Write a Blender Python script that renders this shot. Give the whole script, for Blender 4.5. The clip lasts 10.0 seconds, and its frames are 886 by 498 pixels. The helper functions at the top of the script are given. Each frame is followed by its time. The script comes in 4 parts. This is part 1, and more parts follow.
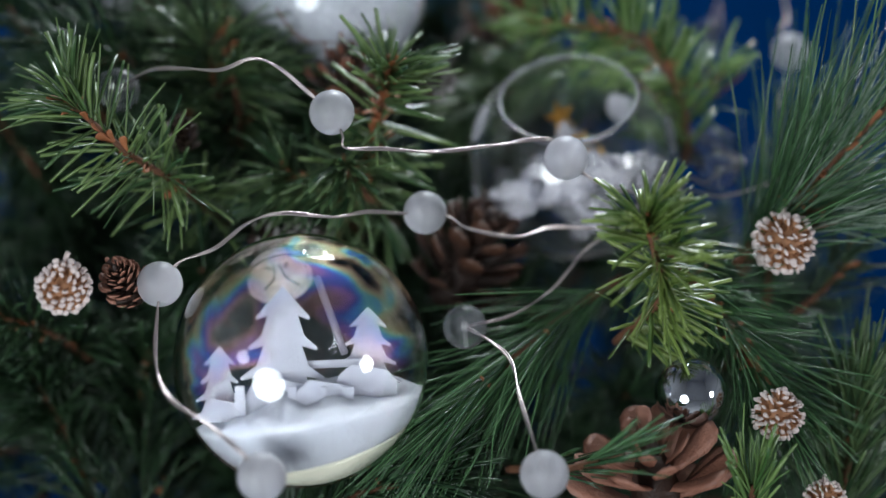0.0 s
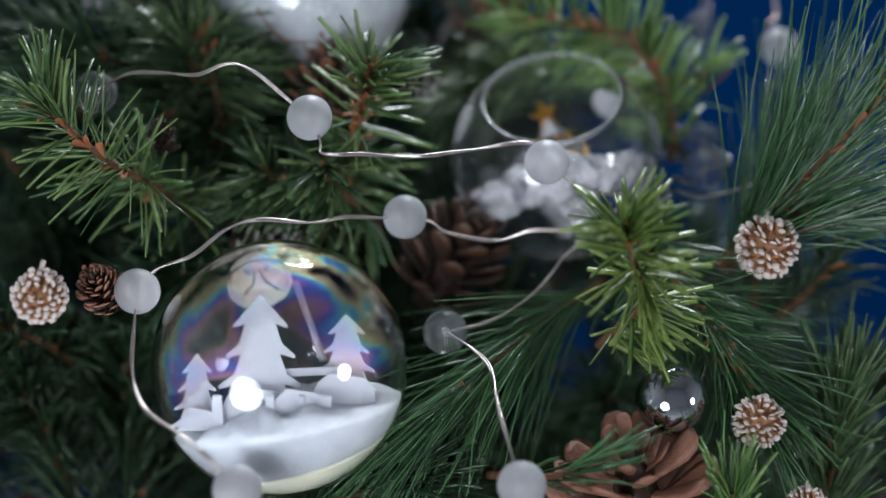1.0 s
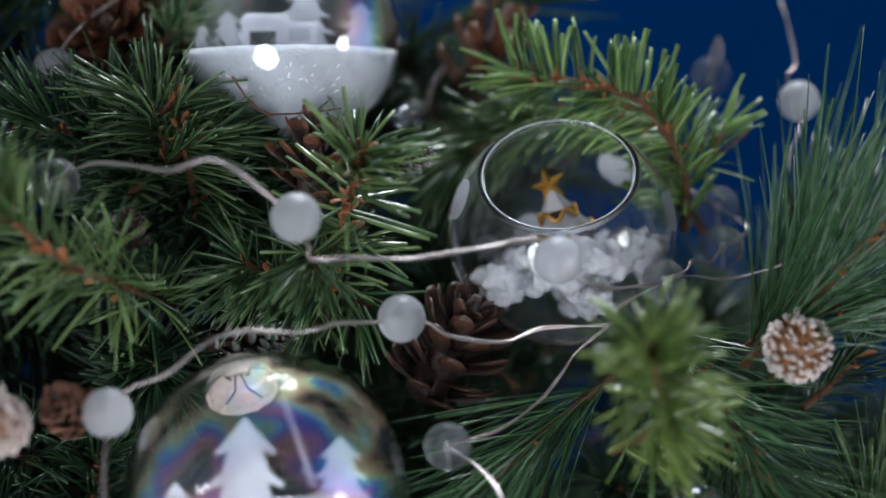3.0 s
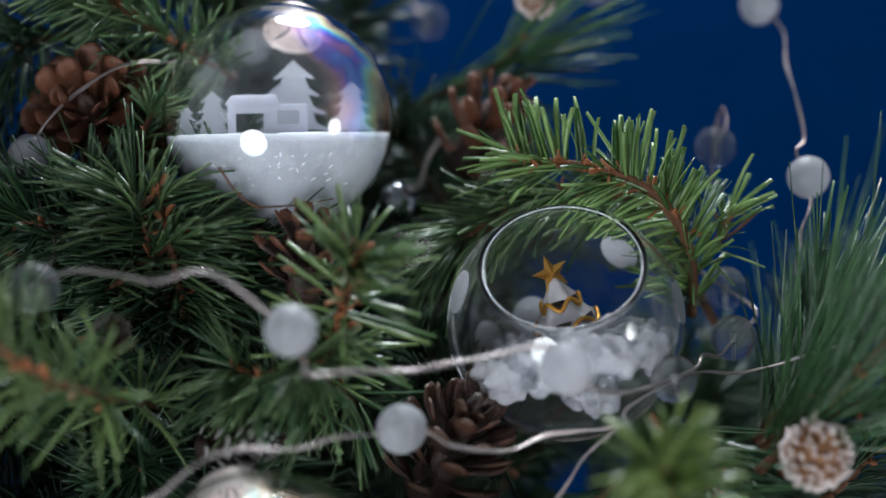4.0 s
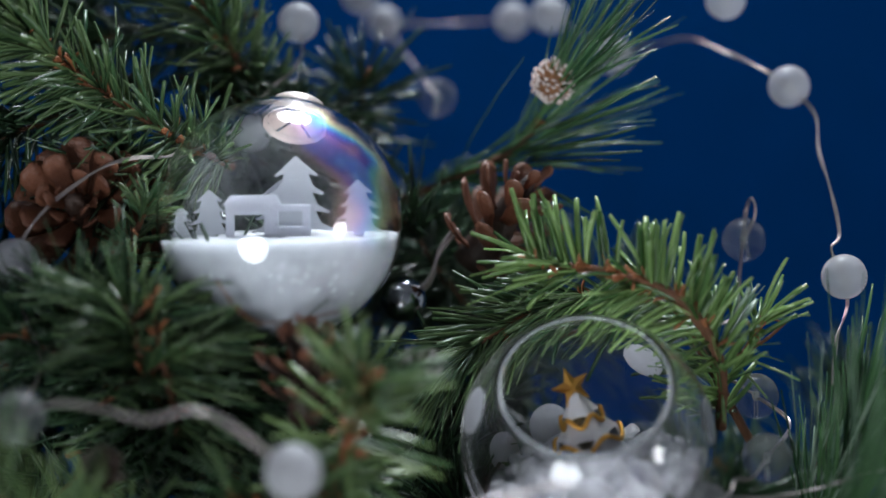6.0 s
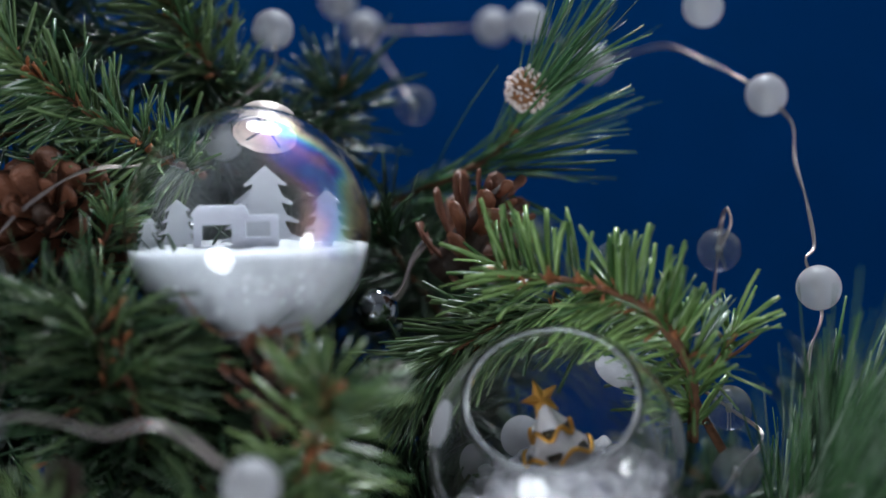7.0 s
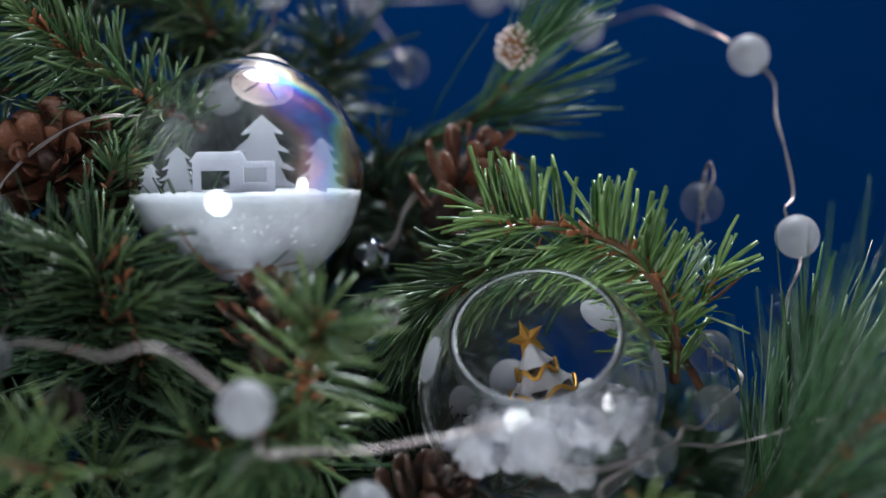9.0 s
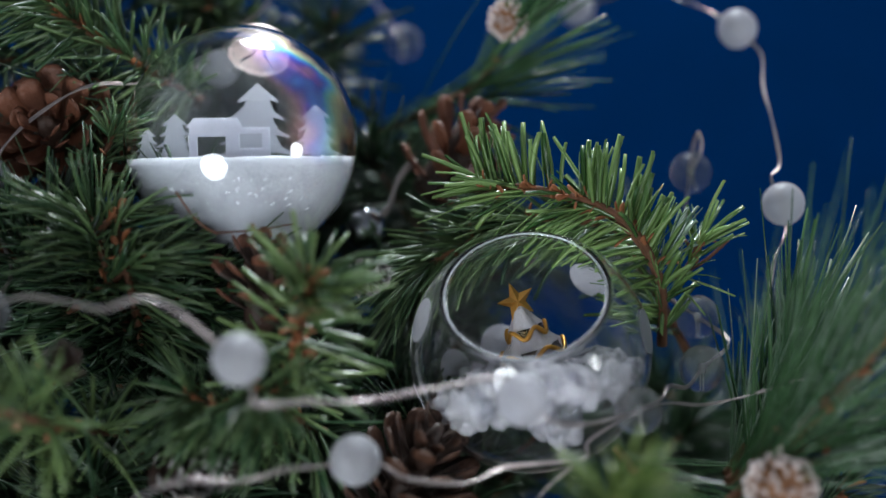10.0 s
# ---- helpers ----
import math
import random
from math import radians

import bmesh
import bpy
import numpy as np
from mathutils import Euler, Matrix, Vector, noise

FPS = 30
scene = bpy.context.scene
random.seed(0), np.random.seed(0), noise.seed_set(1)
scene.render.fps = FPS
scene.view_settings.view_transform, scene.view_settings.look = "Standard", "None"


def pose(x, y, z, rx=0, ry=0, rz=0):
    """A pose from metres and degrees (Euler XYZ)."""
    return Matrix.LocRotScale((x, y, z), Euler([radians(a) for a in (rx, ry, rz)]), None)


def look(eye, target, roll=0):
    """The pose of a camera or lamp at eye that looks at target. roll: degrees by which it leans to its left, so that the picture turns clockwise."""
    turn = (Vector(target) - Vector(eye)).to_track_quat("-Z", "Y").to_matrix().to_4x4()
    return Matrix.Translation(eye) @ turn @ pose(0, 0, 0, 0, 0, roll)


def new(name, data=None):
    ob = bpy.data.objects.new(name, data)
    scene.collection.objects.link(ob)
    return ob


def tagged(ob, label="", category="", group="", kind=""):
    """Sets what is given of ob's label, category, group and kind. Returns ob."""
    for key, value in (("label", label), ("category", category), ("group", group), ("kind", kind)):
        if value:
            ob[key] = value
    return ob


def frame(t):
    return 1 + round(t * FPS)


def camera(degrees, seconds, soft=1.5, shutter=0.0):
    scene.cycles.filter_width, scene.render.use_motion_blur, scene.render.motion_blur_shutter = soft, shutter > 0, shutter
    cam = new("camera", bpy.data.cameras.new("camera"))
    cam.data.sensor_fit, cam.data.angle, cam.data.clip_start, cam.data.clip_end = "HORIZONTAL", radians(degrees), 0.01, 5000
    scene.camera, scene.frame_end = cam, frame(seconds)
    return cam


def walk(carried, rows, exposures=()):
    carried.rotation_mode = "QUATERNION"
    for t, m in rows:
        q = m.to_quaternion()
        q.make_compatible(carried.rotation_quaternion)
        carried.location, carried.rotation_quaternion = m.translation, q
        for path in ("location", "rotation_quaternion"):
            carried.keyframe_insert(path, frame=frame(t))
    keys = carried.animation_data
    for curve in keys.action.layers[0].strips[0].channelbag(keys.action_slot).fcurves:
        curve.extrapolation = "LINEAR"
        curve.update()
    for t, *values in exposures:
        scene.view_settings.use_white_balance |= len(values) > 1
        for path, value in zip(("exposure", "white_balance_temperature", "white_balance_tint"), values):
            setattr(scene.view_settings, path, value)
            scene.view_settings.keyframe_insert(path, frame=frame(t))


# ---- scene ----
cam = camera(32.0, 10.0, soft=1.5)
cam.data.dof.use_dof = True
cam.data.dof.focus_distance = 0.510
cam.data.dof.aperture_fstop = 3.1
PATH = [
    (0, (-0.08054, -0.57446, -0.06080), (0.03919, 0.41804, -0.03605), -0.031),
    (0.5, (-0.07612, -0.57576, -0.05704), (0.03980, 0.41742, -0.04482), -0.216),
    (1, (-0.06893, -0.57201, -0.04538), (0.04252, 0.42176, -0.04657), -0.165),
    (1.5, (-0.06080, -0.56357, -0.04002), (0.04862, 0.43034, -0.05337), -0.122),
    (2, (-0.05960, -0.55111, -0.02848), (0.05192, 0.44235, -0.05306), -0.110),
    (2.5, (-0.06798, -0.53600, -0.00936), (0.05591, 0.45555, -0.04784), -0.369),
    (3, (-0.07644, -0.52050, 0.01401), (0.06242, 0.46820, -0.04255), -0.640),
    (4.5, (-0.08046, -0.48113, 0.05937), (0.07761, 0.50388, -0.00966), -1.179),
    (5, (-0.08057, -0.46938, 0.06581), (0.07840, 0.51588, 0.00272), -1.162),
    (5.5, (-0.08152, -0.46143, 0.07676), (0.07661, 0.52348, 0.00639), -1.130),
    (7, (-0.06453, -0.45541, 0.08644), (0.08464, 0.53088, 0.01589), -1.047),
    (7.5, (-0.06266, -0.45802, 0.08445), (0.08486, 0.52871, 0.01659), -0.995),
    (8, (-0.06405, -0.46282, 0.07698), (0.08408, 0.52425, 0.01569), -0.931),
    (8.5, (-0.06223, -0.47050, 0.07305), (0.08139, 0.51700, 0.00800), -1.008),
    (9, (-0.06236, -0.47533, 0.06601), (0.08259, 0.51211, 0.00315), -0.896),
    (9.5, (-0.06342, -0.48182, 0.05503), (0.08101, 0.50622, 0.00101), -0.861),
    (10, (-0.05948, -0.48673, 0.05142), (0.08192, 0.50162, -0.00488), -0.838),
]
walk(cam, [(t, look(eye, target, roll)) for t, eye, target, roll in PATH])

# ---- light ----
world = bpy.data.worlds.new("room_air")
scene.world = world
world.use_nodes = True
world.node_tree.nodes["Background"].inputs[0].default_value = (0.55, 0.7, 1.0, 1)
world.node_tree.nodes["Background"].inputs[1].default_value = 0.15
scene.view_settings.exposure = 0.29


def area_lamp(name, eye, target, size, power, color):
    data = bpy.data.lights.new(name, "AREA")
    data.shape, data.size, data.energy, data.color = "DISK", size, power, color
    ob = new(name, data)
    ob.matrix_world = look(eye, target)
    return tagged(ob, "round cool white studio lamp on the camera side", "lamp", kind="structure")


area_lamp("studio_lamp", (-0.60, -0.95, -0.42), (-0.02, 0, 0), 0.56, 7.0, (0.86, 0.94, 1.0))
area_lamp("softbox", (0.15, 0.46, 1.10), (0.0, 0.0, 0.0), 0.36, 17.0, (0.86, 0.94, 1.0))
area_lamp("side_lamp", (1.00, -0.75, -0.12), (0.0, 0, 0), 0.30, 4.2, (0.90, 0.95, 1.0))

# ---- materials ----


def material(name, color, rough=0.5, metal=0.0, spec=0.5, bump=0.0, scale=200.0, vary=0.25, island=False, second=None):
    """A surface with grain at two sizes: colour blotches, fine speckle, and relief."""
    m = bpy.data.materials.new(name)
    m.use_nodes = True
    nt = m.node_tree
    b = nt.nodes["Principled BSDF"]
    b.inputs["Roughness"].default_value = rough
    b.inputs["Metallic"].default_value = metal
    b.inputs["Specular IOR Level"].default_value = spec
    tc = nt.nodes.new("ShaderNodeTexCoord")
    n1 = nt.nodes.new("ShaderNodeTexNoise")
    n1.inputs["Scale"].default_value = scale
    n1.inputs["Detail"].default_value = 4
    nt.links.new(tc.outputs["Object"], n1.inputs["Vector"])
    n2 = nt.nodes.new("ShaderNodeTexNoise")
    n2.inputs["Scale"].default_value = scale * 6
    nt.links.new(tc.outputs["Object"], n2.inputs["Vector"])
    add = nt.nodes.new("ShaderNodeMath")
    add.operation = "MULTIPLY_ADD"
    add.inputs[1].default_value = 0.4
    nt.links.new(n2.outputs[0], add.inputs[0])
    nt.links.new(n1.outputs[0], add.inputs[2])
    fac = add.outputs[0]
    ramp = nt.nodes.new("ShaderNodeValToRGB")
    ramp.color_ramp.elements[0].position, ramp.color_ramp.elements[1].position = 0.35, 0.95
    if island:
        geo = nt.nodes.new("ShaderNodeNewGeometry")
        mix = nt.nodes.new("ShaderNodeMath")
        mix.operation = "MULTIPLY_ADD"
        mix.inputs[1].default_value = 0.35
        nt.links.new(fac, mix.inputs[0])
        nt.links.new(geo.outputs["Random Per Island"], mix.inputs[2])
        fac = mix.outputs[0]
        ramp.color_ramp.elements[0].position, ramp.color_ramp.elements[1].position = 0.2, 1.2
    else:
        info = nt.nodes.new("ShaderNodeObjectInfo")
        mix = nt.nodes.new("ShaderNodeMath")
        mix.operation = "MULTIPLY_ADD"
        mix.inputs[1].default_value = 0.25
        nt.links.new(info.outputs["Random"], mix.inputs[0])
        nt.links.new(fac, mix.inputs[2])
        fac = mix.outputs[0]
        ramp.color_ramp.elements[1].position = 1.1
    nt.links.new(fac, ramp.inputs[0])
    hi = second or tuple(min(1, c * (1 + vary)) for c in color)
    lo = tuple(c * (1 - vary) for c in color) if not second else color
    ramp.color_ramp.elements[0].color = (*lo, 1)
    ramp.color_ramp.elements[1].color = (*hi, 1)
    nt.links.new(ramp.outputs[0], b.inputs["Base Color"])
    if bump:
        bp = nt.nodes.new("ShaderNodeBump")
        bp.inputs["Strength"].default_value = bump
        bp.inputs["Distance"].default_value = 0.001
        nt.links.new(n2.outputs[0], bp.inputs["Height"])
        nt.links.new(bp.outputs[0], b.inputs["Normal"])
    return m


NEEDLE = material("pvc_needle", (0.014, 0.056, 0.022), 0.34, spec=0.6, island=True, second=(0.105, 0.168, 0.066), scale=60)
# darker copy of the needle: the shade of the depth is in its colour
NEEDLE_SHADED = material("shaded_needle", (0.006, 0.020, 0.011), 0.3, spec=0.6, island=True, second=(0.034, 0.075, 0.032), scale=60)
NEEDLE_BRIGHT = material("young_needle", (0.026, 0.085, 0.022), 0.26, spec=0.6, island=True, second=(0.23, 0.36, 0.12), scale=60)
NEEDLE_LONG = material("long_needle", (0.008, 0.038, 0.016), 0.26, spec=0.6, island=True, second=(0.080, 0.180, 0.072), scale=60)
NEEDLE_YOUNG = material("yellow_needle", (0.028, 0.078, 0.014), 0.30, spec=0.5, island=True, second=(0.20, 0.28, 0.07), scale=60)
NEEDLE_PALE = material("silvery_needle", (0.05, 0.11, 0.065), 0.18, spec=0.9, island=True, second=(0.34, 0.44, 0.34), scale=60)
NEEDLE_MID = material("flat_needle", (0.014, 0.060, 0.022), 0.34, spec=0.6, island=True, second=(0.15, 0.23, 0.076), scale=60)
STEM = material("brown_stem", (0.06, 0.025, 0.012), 0.8, bump=0.5, second=(0.16, 0.065, 0.03))
BRACT = material("orange_bract", (0.15, 0.045, 0.015), 0.6, second=(0.38, 0.135, 0.055))
CONE = material("cone_scale", (0.035, 0.013, 0.007), 0.5, bump=0.5, second=(0.075, 0.032, 0.018), scale=150)
CONE_PALE = material("pale_cone_scale", (0.16, 0.062, 0.038), 0.5, bump=0.5, second=(0.37, 0.17, 0.115), scale=150)
CONE_DARK = material("dark_cone_scale", (0.013, 0.007, 0.005), 0.55, bump=0.5, second=(0.052, 0.027, 0.019), scale=150)
CONE_GREY = material("grey_cone_scale", (0.05, 0.045, 0.042), 0.6, bump=0.4, second=(0.32, 0.30, 0.29), scale=150)
CONE_RED = material("red_cone_scale", (0.085, 0.028, 0.014), 0.5, bump=0.5, second=(0.18, 0.066, 0.036), scale=150)
PEG = material("tan_peg", (0.22, 0.09, 0.04), 0.7, second=(0.44, 0.22, 0.11))
FROST = material("frost_white", (0.56, 0.43, 0.39), 0.6, second=(0.80, 0.69, 0.66), bump=0.4)
SNOW = material("plastic_snow", (0.23, 0.243, 0.265), 0.5, second=(0.34, 0.355, 0.385), bump=0.45, scale=150)
PEARL = material("pearly_flakes", (0.35, 0.365, 0.40), 0.35, second=(0.49, 0.51, 0.555), bump=0.5, scale=120)
FLOCK = material("white_flock", (0.70, 0.72, 0.76), 0.7, vary=0.1)
PAPER = material("white_card", (0.44, 0.45, 0.50), 0.6, vary=0.06, bump=0.2)
FOAM = material("cream_foam", (0.66, 0.65, 0.52), 0.7, vary=0.1, bump=0.3)
RODMAT = material("smoky_rod", (0.36, 0.34, 0.39), 0.3, vary=0.15)
GOLD = material("gold_paint", (0.58, 0.30, 0.07), 0.34, metal=1.0, vary=0.15)
SILVER = material("mirror_silver", (0.42, 0.44, 0.46), 0.06, metal=1.0, vary=0.1)
CAPMETAL = material("pearl_cap", (0.72, 0.62, 0.58), 0.3, metal=0.3, vary=0.15, bump=0.4)
DOT = material("white_dot_paint", (0.50, 0.50, 0.54), 0.5, vary=0.12, bump=0.4, scale=500)
WIRE = material("silver_wire", (0.46, 0.40, 0.39), 0.30, metal=0.8, vary=0.15)
WALLPAINT = material("blue_paper", (0.0005, 0.022, 0.088), 0.95, spec=0.0, second=(0.0006, 0.036, 0.150), scale=3)
TABLE = material("dark_table", (0.05, 0.035, 0.03), 0.6, second=(0.09, 0.06, 0.05), scale=20)
ROOM = material("room_paint", (0.62, 0.62, 0.64), 0.9, vary=0.1, scale=4)


def chain(nt, operation, first, second=None, third=None):
    """One maths node; sockets are linked, numbers are set."""
    n = nt.nodes.new("ShaderNodeMath")
    n.operation = operation
    for k, v in enumerate((first, second, third)):
        if v is None:
            continue
        if isinstance(v, (int, float)):
            n.inputs[k].default_value = v
        else:
            nt.links.new(v, n.inputs[k])
    return n.outputs[0]


def spread_of(nt, value, a, b, lo=0.0, hi=1.0):
    n = nt.nodes.new("ShaderNodeMapRange")
    n.interpolation_type = "SMOOTHSTEP"
    for k, v in (("From Min", a), ("From Max", b), ("To Min", lo), ("To Max", hi)):
        n.inputs[k].default_value = v
    nt.links.new(value, n.inputs["Value"])
    return n.outputs[0]


def glass_material(name, pole=None, sides=(), ring=(0.42, 0.80), strength=0.5, wobble=0.25):
    """Clear glass; with a pole, the film coat's rainbow reflections are painted in a ring round that way, on the sides
    named.
    """
    m = bpy.data.materials.new(name)
    m.use_nodes = True
    nt = m.node_tree
    b = nt.nodes["Principled BSDF"]
    b.inputs["Base Color"].default_value = (0.98, 0.99, 1, 1)
    b.inputs["Roughness"].default_value = 0.0
    b.inputs["IOR"].default_value = 1.52
    b.inputs["Transmission Weight"].default_value = 1.0
    if pole is None:
        return m
    tc = nt.nodes.new("ShaderNodeTexCoord")
    unit = nt.nodes.new("ShaderNodeVectorMath")
    unit.operation = "NORMALIZE"
    nt.links.new(tc.outputs["Object"], unit.inputs[0])
    n = nt.nodes.new("ShaderNodeTexNoise")
    n.inputs["Scale"].default_value = 42
    n.inputs["Detail"].default_value = 2
    n.inputs["Distortion"].default_value = 0.6
    nt.links.new(tc.outputs["Object"], n.inputs["Vector"])

    def along(way):
        d = nt.nodes.new("ShaderNodeVectorMath")
        d.operation = "DOT_PRODUCT"
        nt.links.new(unit.outputs[0], d.inputs[0])
        d.inputs[1].default_value = way
        return d.outputs["Value"]

    height = chain(nt, "MULTIPLY_ADD", chain(nt, "SUBTRACT", n.outputs[0], 0.5), wobble, along(pole))
    hue = nt.nodes.new("ShaderNodeValToRGB")
    e = hue.color_ramp.elements
    e[0].position, e[1].position = 0.0, 1.0
    e[0].color, e[1].color = (0.55, 0.36, 0.26, 1), (0.62, 0.36, 0.28, 1)
    for at, tint in ((0.16, (0.62, 0.66, 0.36, 1)), (0.30, (0.25, 0.75, 0.70, 1)), (0.48, (0.08, 0.36, 0.95, 1)), (0.64, (0.14, 0.14, 0.70, 1)), (0.80, (0.50, 0.22, 0.62, 1))):
        e.new(at).color = tint
    nt.links.new(spread_of(nt, height, ring[0], ring[1]), hue.inputs[0])
    band = chain(nt, "MULTIPLY", spread_of(nt, height, ring[0] - 0.04, ring[0] + 0.08), spread_of(nt, height, ring[1] - 0.08, ring[1] + 0.06, 1.0, 0.0))
    where = None
    for way, wide in sides:
        one = spread_of(nt, along(way), wide - 0.14, wide + 0.10)
        where = one if where is None else chain(nt, "MAXIMUM", where, one)
    amount = chain(nt, "MULTIPLY", chain(nt, "MULTIPLY", band, where), strength)
    rainbow_sheen = nt.nodes.new("ShaderNodeBsdfGlossy")
    rainbow_sheen.inputs["Roughness"].default_value = 0.42
    nt.links.new(hue.outputs[0], rainbow_sheen.inputs["Color"])
    blend = nt.nodes.new("ShaderNodeMixShader")
    nt.links.new(amount, blend.inputs[0])
    nt.links.new(b.outputs[0], blend.inputs[1])
    nt.links.new(rainbow_sheen.outputs[0], blend.inputs[2])
    nt.links.new(blend.outputs[0], nt.nodes["Material Output"].inputs[0])
    return m


GLASS = glass_material("clear_glass")
# sheen stands in for the bright reflections along the globe's edge
GLASS.node_tree.nodes["Principled BSDF"].inputs["Sheen Weight"].default_value = 0.35
GLASS.node_tree.nodes["Principled BSDF"].inputs["Sheen Roughness"].default_value = 0.25
CRYSTAL = material("clear_crystal", (0.82, 0.80, 0.88), 0.14, vary=0.12, bump=0.55, scale=320)
CRYSTAL.node_tree.nodes["Principled BSDF"].inputs["Transmission Weight"].default_value = 0.62
CRYSTAL.node_tree.nodes["Principled BSDF"].inputs["IOR"].default_value = 1.18


CLEAR = material("clear_ice", (0.92, 0.93, 0.98), 0.05, vary=0.03, bump=0.15, scale=250)
CLEAR.node_tree.nodes["Principled BSDF"].inputs["Transmission Weight"].default_value = 0.93
CLEAR.node_tree.nodes["Principled BSDF"].inputs["IOR"].default_value = 1.36
RIM = material("polished_rim", (0.80, 0.83, 0.88), 0.12, vary=0.03)
RIM.node_tree.nodes["Principled BSDF"].inputs["Transmission Weight"].default_value = 0.65
TOYGLASS = material("toy_tree_glass", (0.88, 0.86, 0.90), 0.12, vary=0.05, bump=0.7, scale=350)
TOYGLASS.node_tree.nodes["Principled BSDF"].inputs["Transmission Weight"].default_value = 0.45


def bead_material(name, base, clear, rough, ior):
    """Unlit frosted plastic: cloudy in blotches, with faint rings of the mould."""
    m = bpy.data.materials.new(name)
    m.use_nodes = True
    nt = m.node_tree
    b = nt.nodes["Principled BSDF"]
    b.inputs["Roughness"].default_value = rough
    b.inputs["IOR"].default_value = ior
    tc = nt.nodes.new("ShaderNodeTexCoord")
    n = nt.nodes.new("ShaderNodeTexNoise")
    n.inputs["Scale"].default_value = 160
    n.inputs["Detail"].default_value = 4
    nt.links.new(tc.outputs["Object"], n.inputs["Vector"])
    ramp = nt.nodes.new("ShaderNodeValToRGB")
    ramp.color_ramp.elements[0].color = (*(0.82 * c for c in base), 1)
    ramp.color_ramp.elements[1].color = (*base, 1)
    nt.links.new(n.outputs[0], ramp.inputs[0])
    nt.links.new(ramp.outputs[0], b.inputs["Base Color"])
    nt.links.new(spread_of(nt, n.outputs[0], 0.3, 0.7, clear, clear - 0.10), b.inputs["Transmission Weight"])
    bp = nt.nodes.new("ShaderNodeBump")
    bp.inputs["Strength"].default_value = 0.25
    bp.inputs["Distance"].default_value = 0.0006
    nt.links.new(n.outputs[0], bp.inputs["Height"])
    nt.links.new(bp.outputs[0], b.inputs["Normal"])
    return m


for soft_stuff, depth in ((CRYSTAL, 0.012), (SNOW, 0.010), (PEARL, 0.012), (PAPER, 0.003)):
    shader = soft_stuff.node_tree.nodes["Principled BSDF"]
    shader.inputs["Subsurface Weight"].default_value = 0.7
    shader.inputs["Subsurface Radius"].default_value = (1.0, 1.0, 1.0)
    shader.inputs["Subsurface Scale"].default_value = depth
BEAD = bead_material("pearl_bead", (0.80, 0.80, 0.85), 0.66, 0.38, 1.25)
BEAD_CLEAR = bead_material("clear_bead", (0.80, 0.82, 0.86), 0.97, 0.22, 1.10)
DIODE = material("diode_resin", (0.42, 0.41, 0.38), 0.3, vary=0.1)
ACETATE = material("frosted_acetate", (0.62, 0.64, 0.69), 0.45, vary=0.08, bump=0.2)
through_card = ACETATE.node_tree.nodes.new("ShaderNodeBsdfTransparent")
card_mix = ACETATE.node_tree.nodes.new("ShaderNodeMixShader")
card_mix.inputs[0].default_value = 0.50
ACETATE.node_tree.links.new(ACETATE.node_tree.nodes["Principled BSDF"].outputs[0], card_mix.inputs[1])
ACETATE.node_tree.links.new(through_card.outputs[0], card_mix.inputs[2])
ACETATE.node_tree.links.new(card_mix.outputs[0], ACETATE.node_tree.nodes["Material Output"].inputs[0])

# ---- builders ----


def mesh_of(name, verts, faces, mats, smooth=True, slots=None):
    me = bpy.data.meshes.new(name)
    me.from_pydata([tuple(v) for v in verts], [], faces)
    for m in mats:
        me.materials.append(m)
    me.polygons.foreach_set("use_smooth", [smooth] * len(me.polygons))
    if slots is not None:
        me.polygons.foreach_set("material_index", slots)
    me.update()
    return me


def part(name, me, parent, label="", m=None):
    ob = new(name, me)
    ob.parent = parent
    if m is not None:
        ob.matrix_local = m
    return tagged(ob, label) if label else ob


def thing(name, m, label, category, group="", kind=""):
    ob = new(name)
    ob.empty_display_size = 0.01
    ob.matrix_world = m
    return tagged(ob, label, category, group, kind)


def frame_to(z_dir, x_hint=(1, 0, 0)):
    """Turn whose z runs along z_dir."""
    z = Vector(z_dir).normalized()
    x = Vector(x_hint)
    x = (x - z * x.dot(z)).normalized()
    y = z.cross(x)
    return Matrix((x, y, z)).transposed().to_4x4()


def spline(points, steps):
    """Smooth line through the points."""
    p = np.array(points, float)
    p = np.vstack([2 * p[0] - p[1], p, 2 * p[-1] - p[-2]])
    out = []
    for i in range(1, len(p) - 2):
        for k in range(steps):
            u = k / steps
            a, b, c, d = p[i - 1:i + 3]
            out.append(0.5 * ((2 * b) + (c - a) * u + (2 * a - 5 * b + 4 * c - d) * u * u + (3 * b - a - 3 * c + d) * u ** 3))
    out.append(p[-2])
    return np.array(out)


def tube_data(path, radius, sides=6):
    """Vertices and faces of a tube; radius may be one number or one per point."""
    path = np.asarray(path, float)
    n = len(path)
    rad = np.broadcast_to(np.asarray(radius, float), (n,))
    tan = np.gradient(path, axis=0)
    tan /= np.linalg.norm(tan, axis=1)[:, None] + 1e-12
    up = np.array([0.31, 0.2, 0.93])
    verts = []
    for i in range(n):
        a = np.cross(tan[i], up)
        a /= np.linalg.norm(a) + 1e-9
        b = np.cross(tan[i], a)
        for k in range(sides):
            w = 2 * math.pi * k / sides
            verts.append(path[i] + rad[i] * (math.cos(w) * a + math.sin(w) * b))
    faces = [(i * sides + k, i * sides + (k + 1) % sides, (i + 1) * sides + (k + 1) % sides, (i + 1) * sides + k) for i in range(n - 1) for k in range(sides)]
    faces.append(tuple(range(sides))[::-1])
    faces.append(tuple((n - 1) * sides + k for k in range(sides)))
    return verts, faces


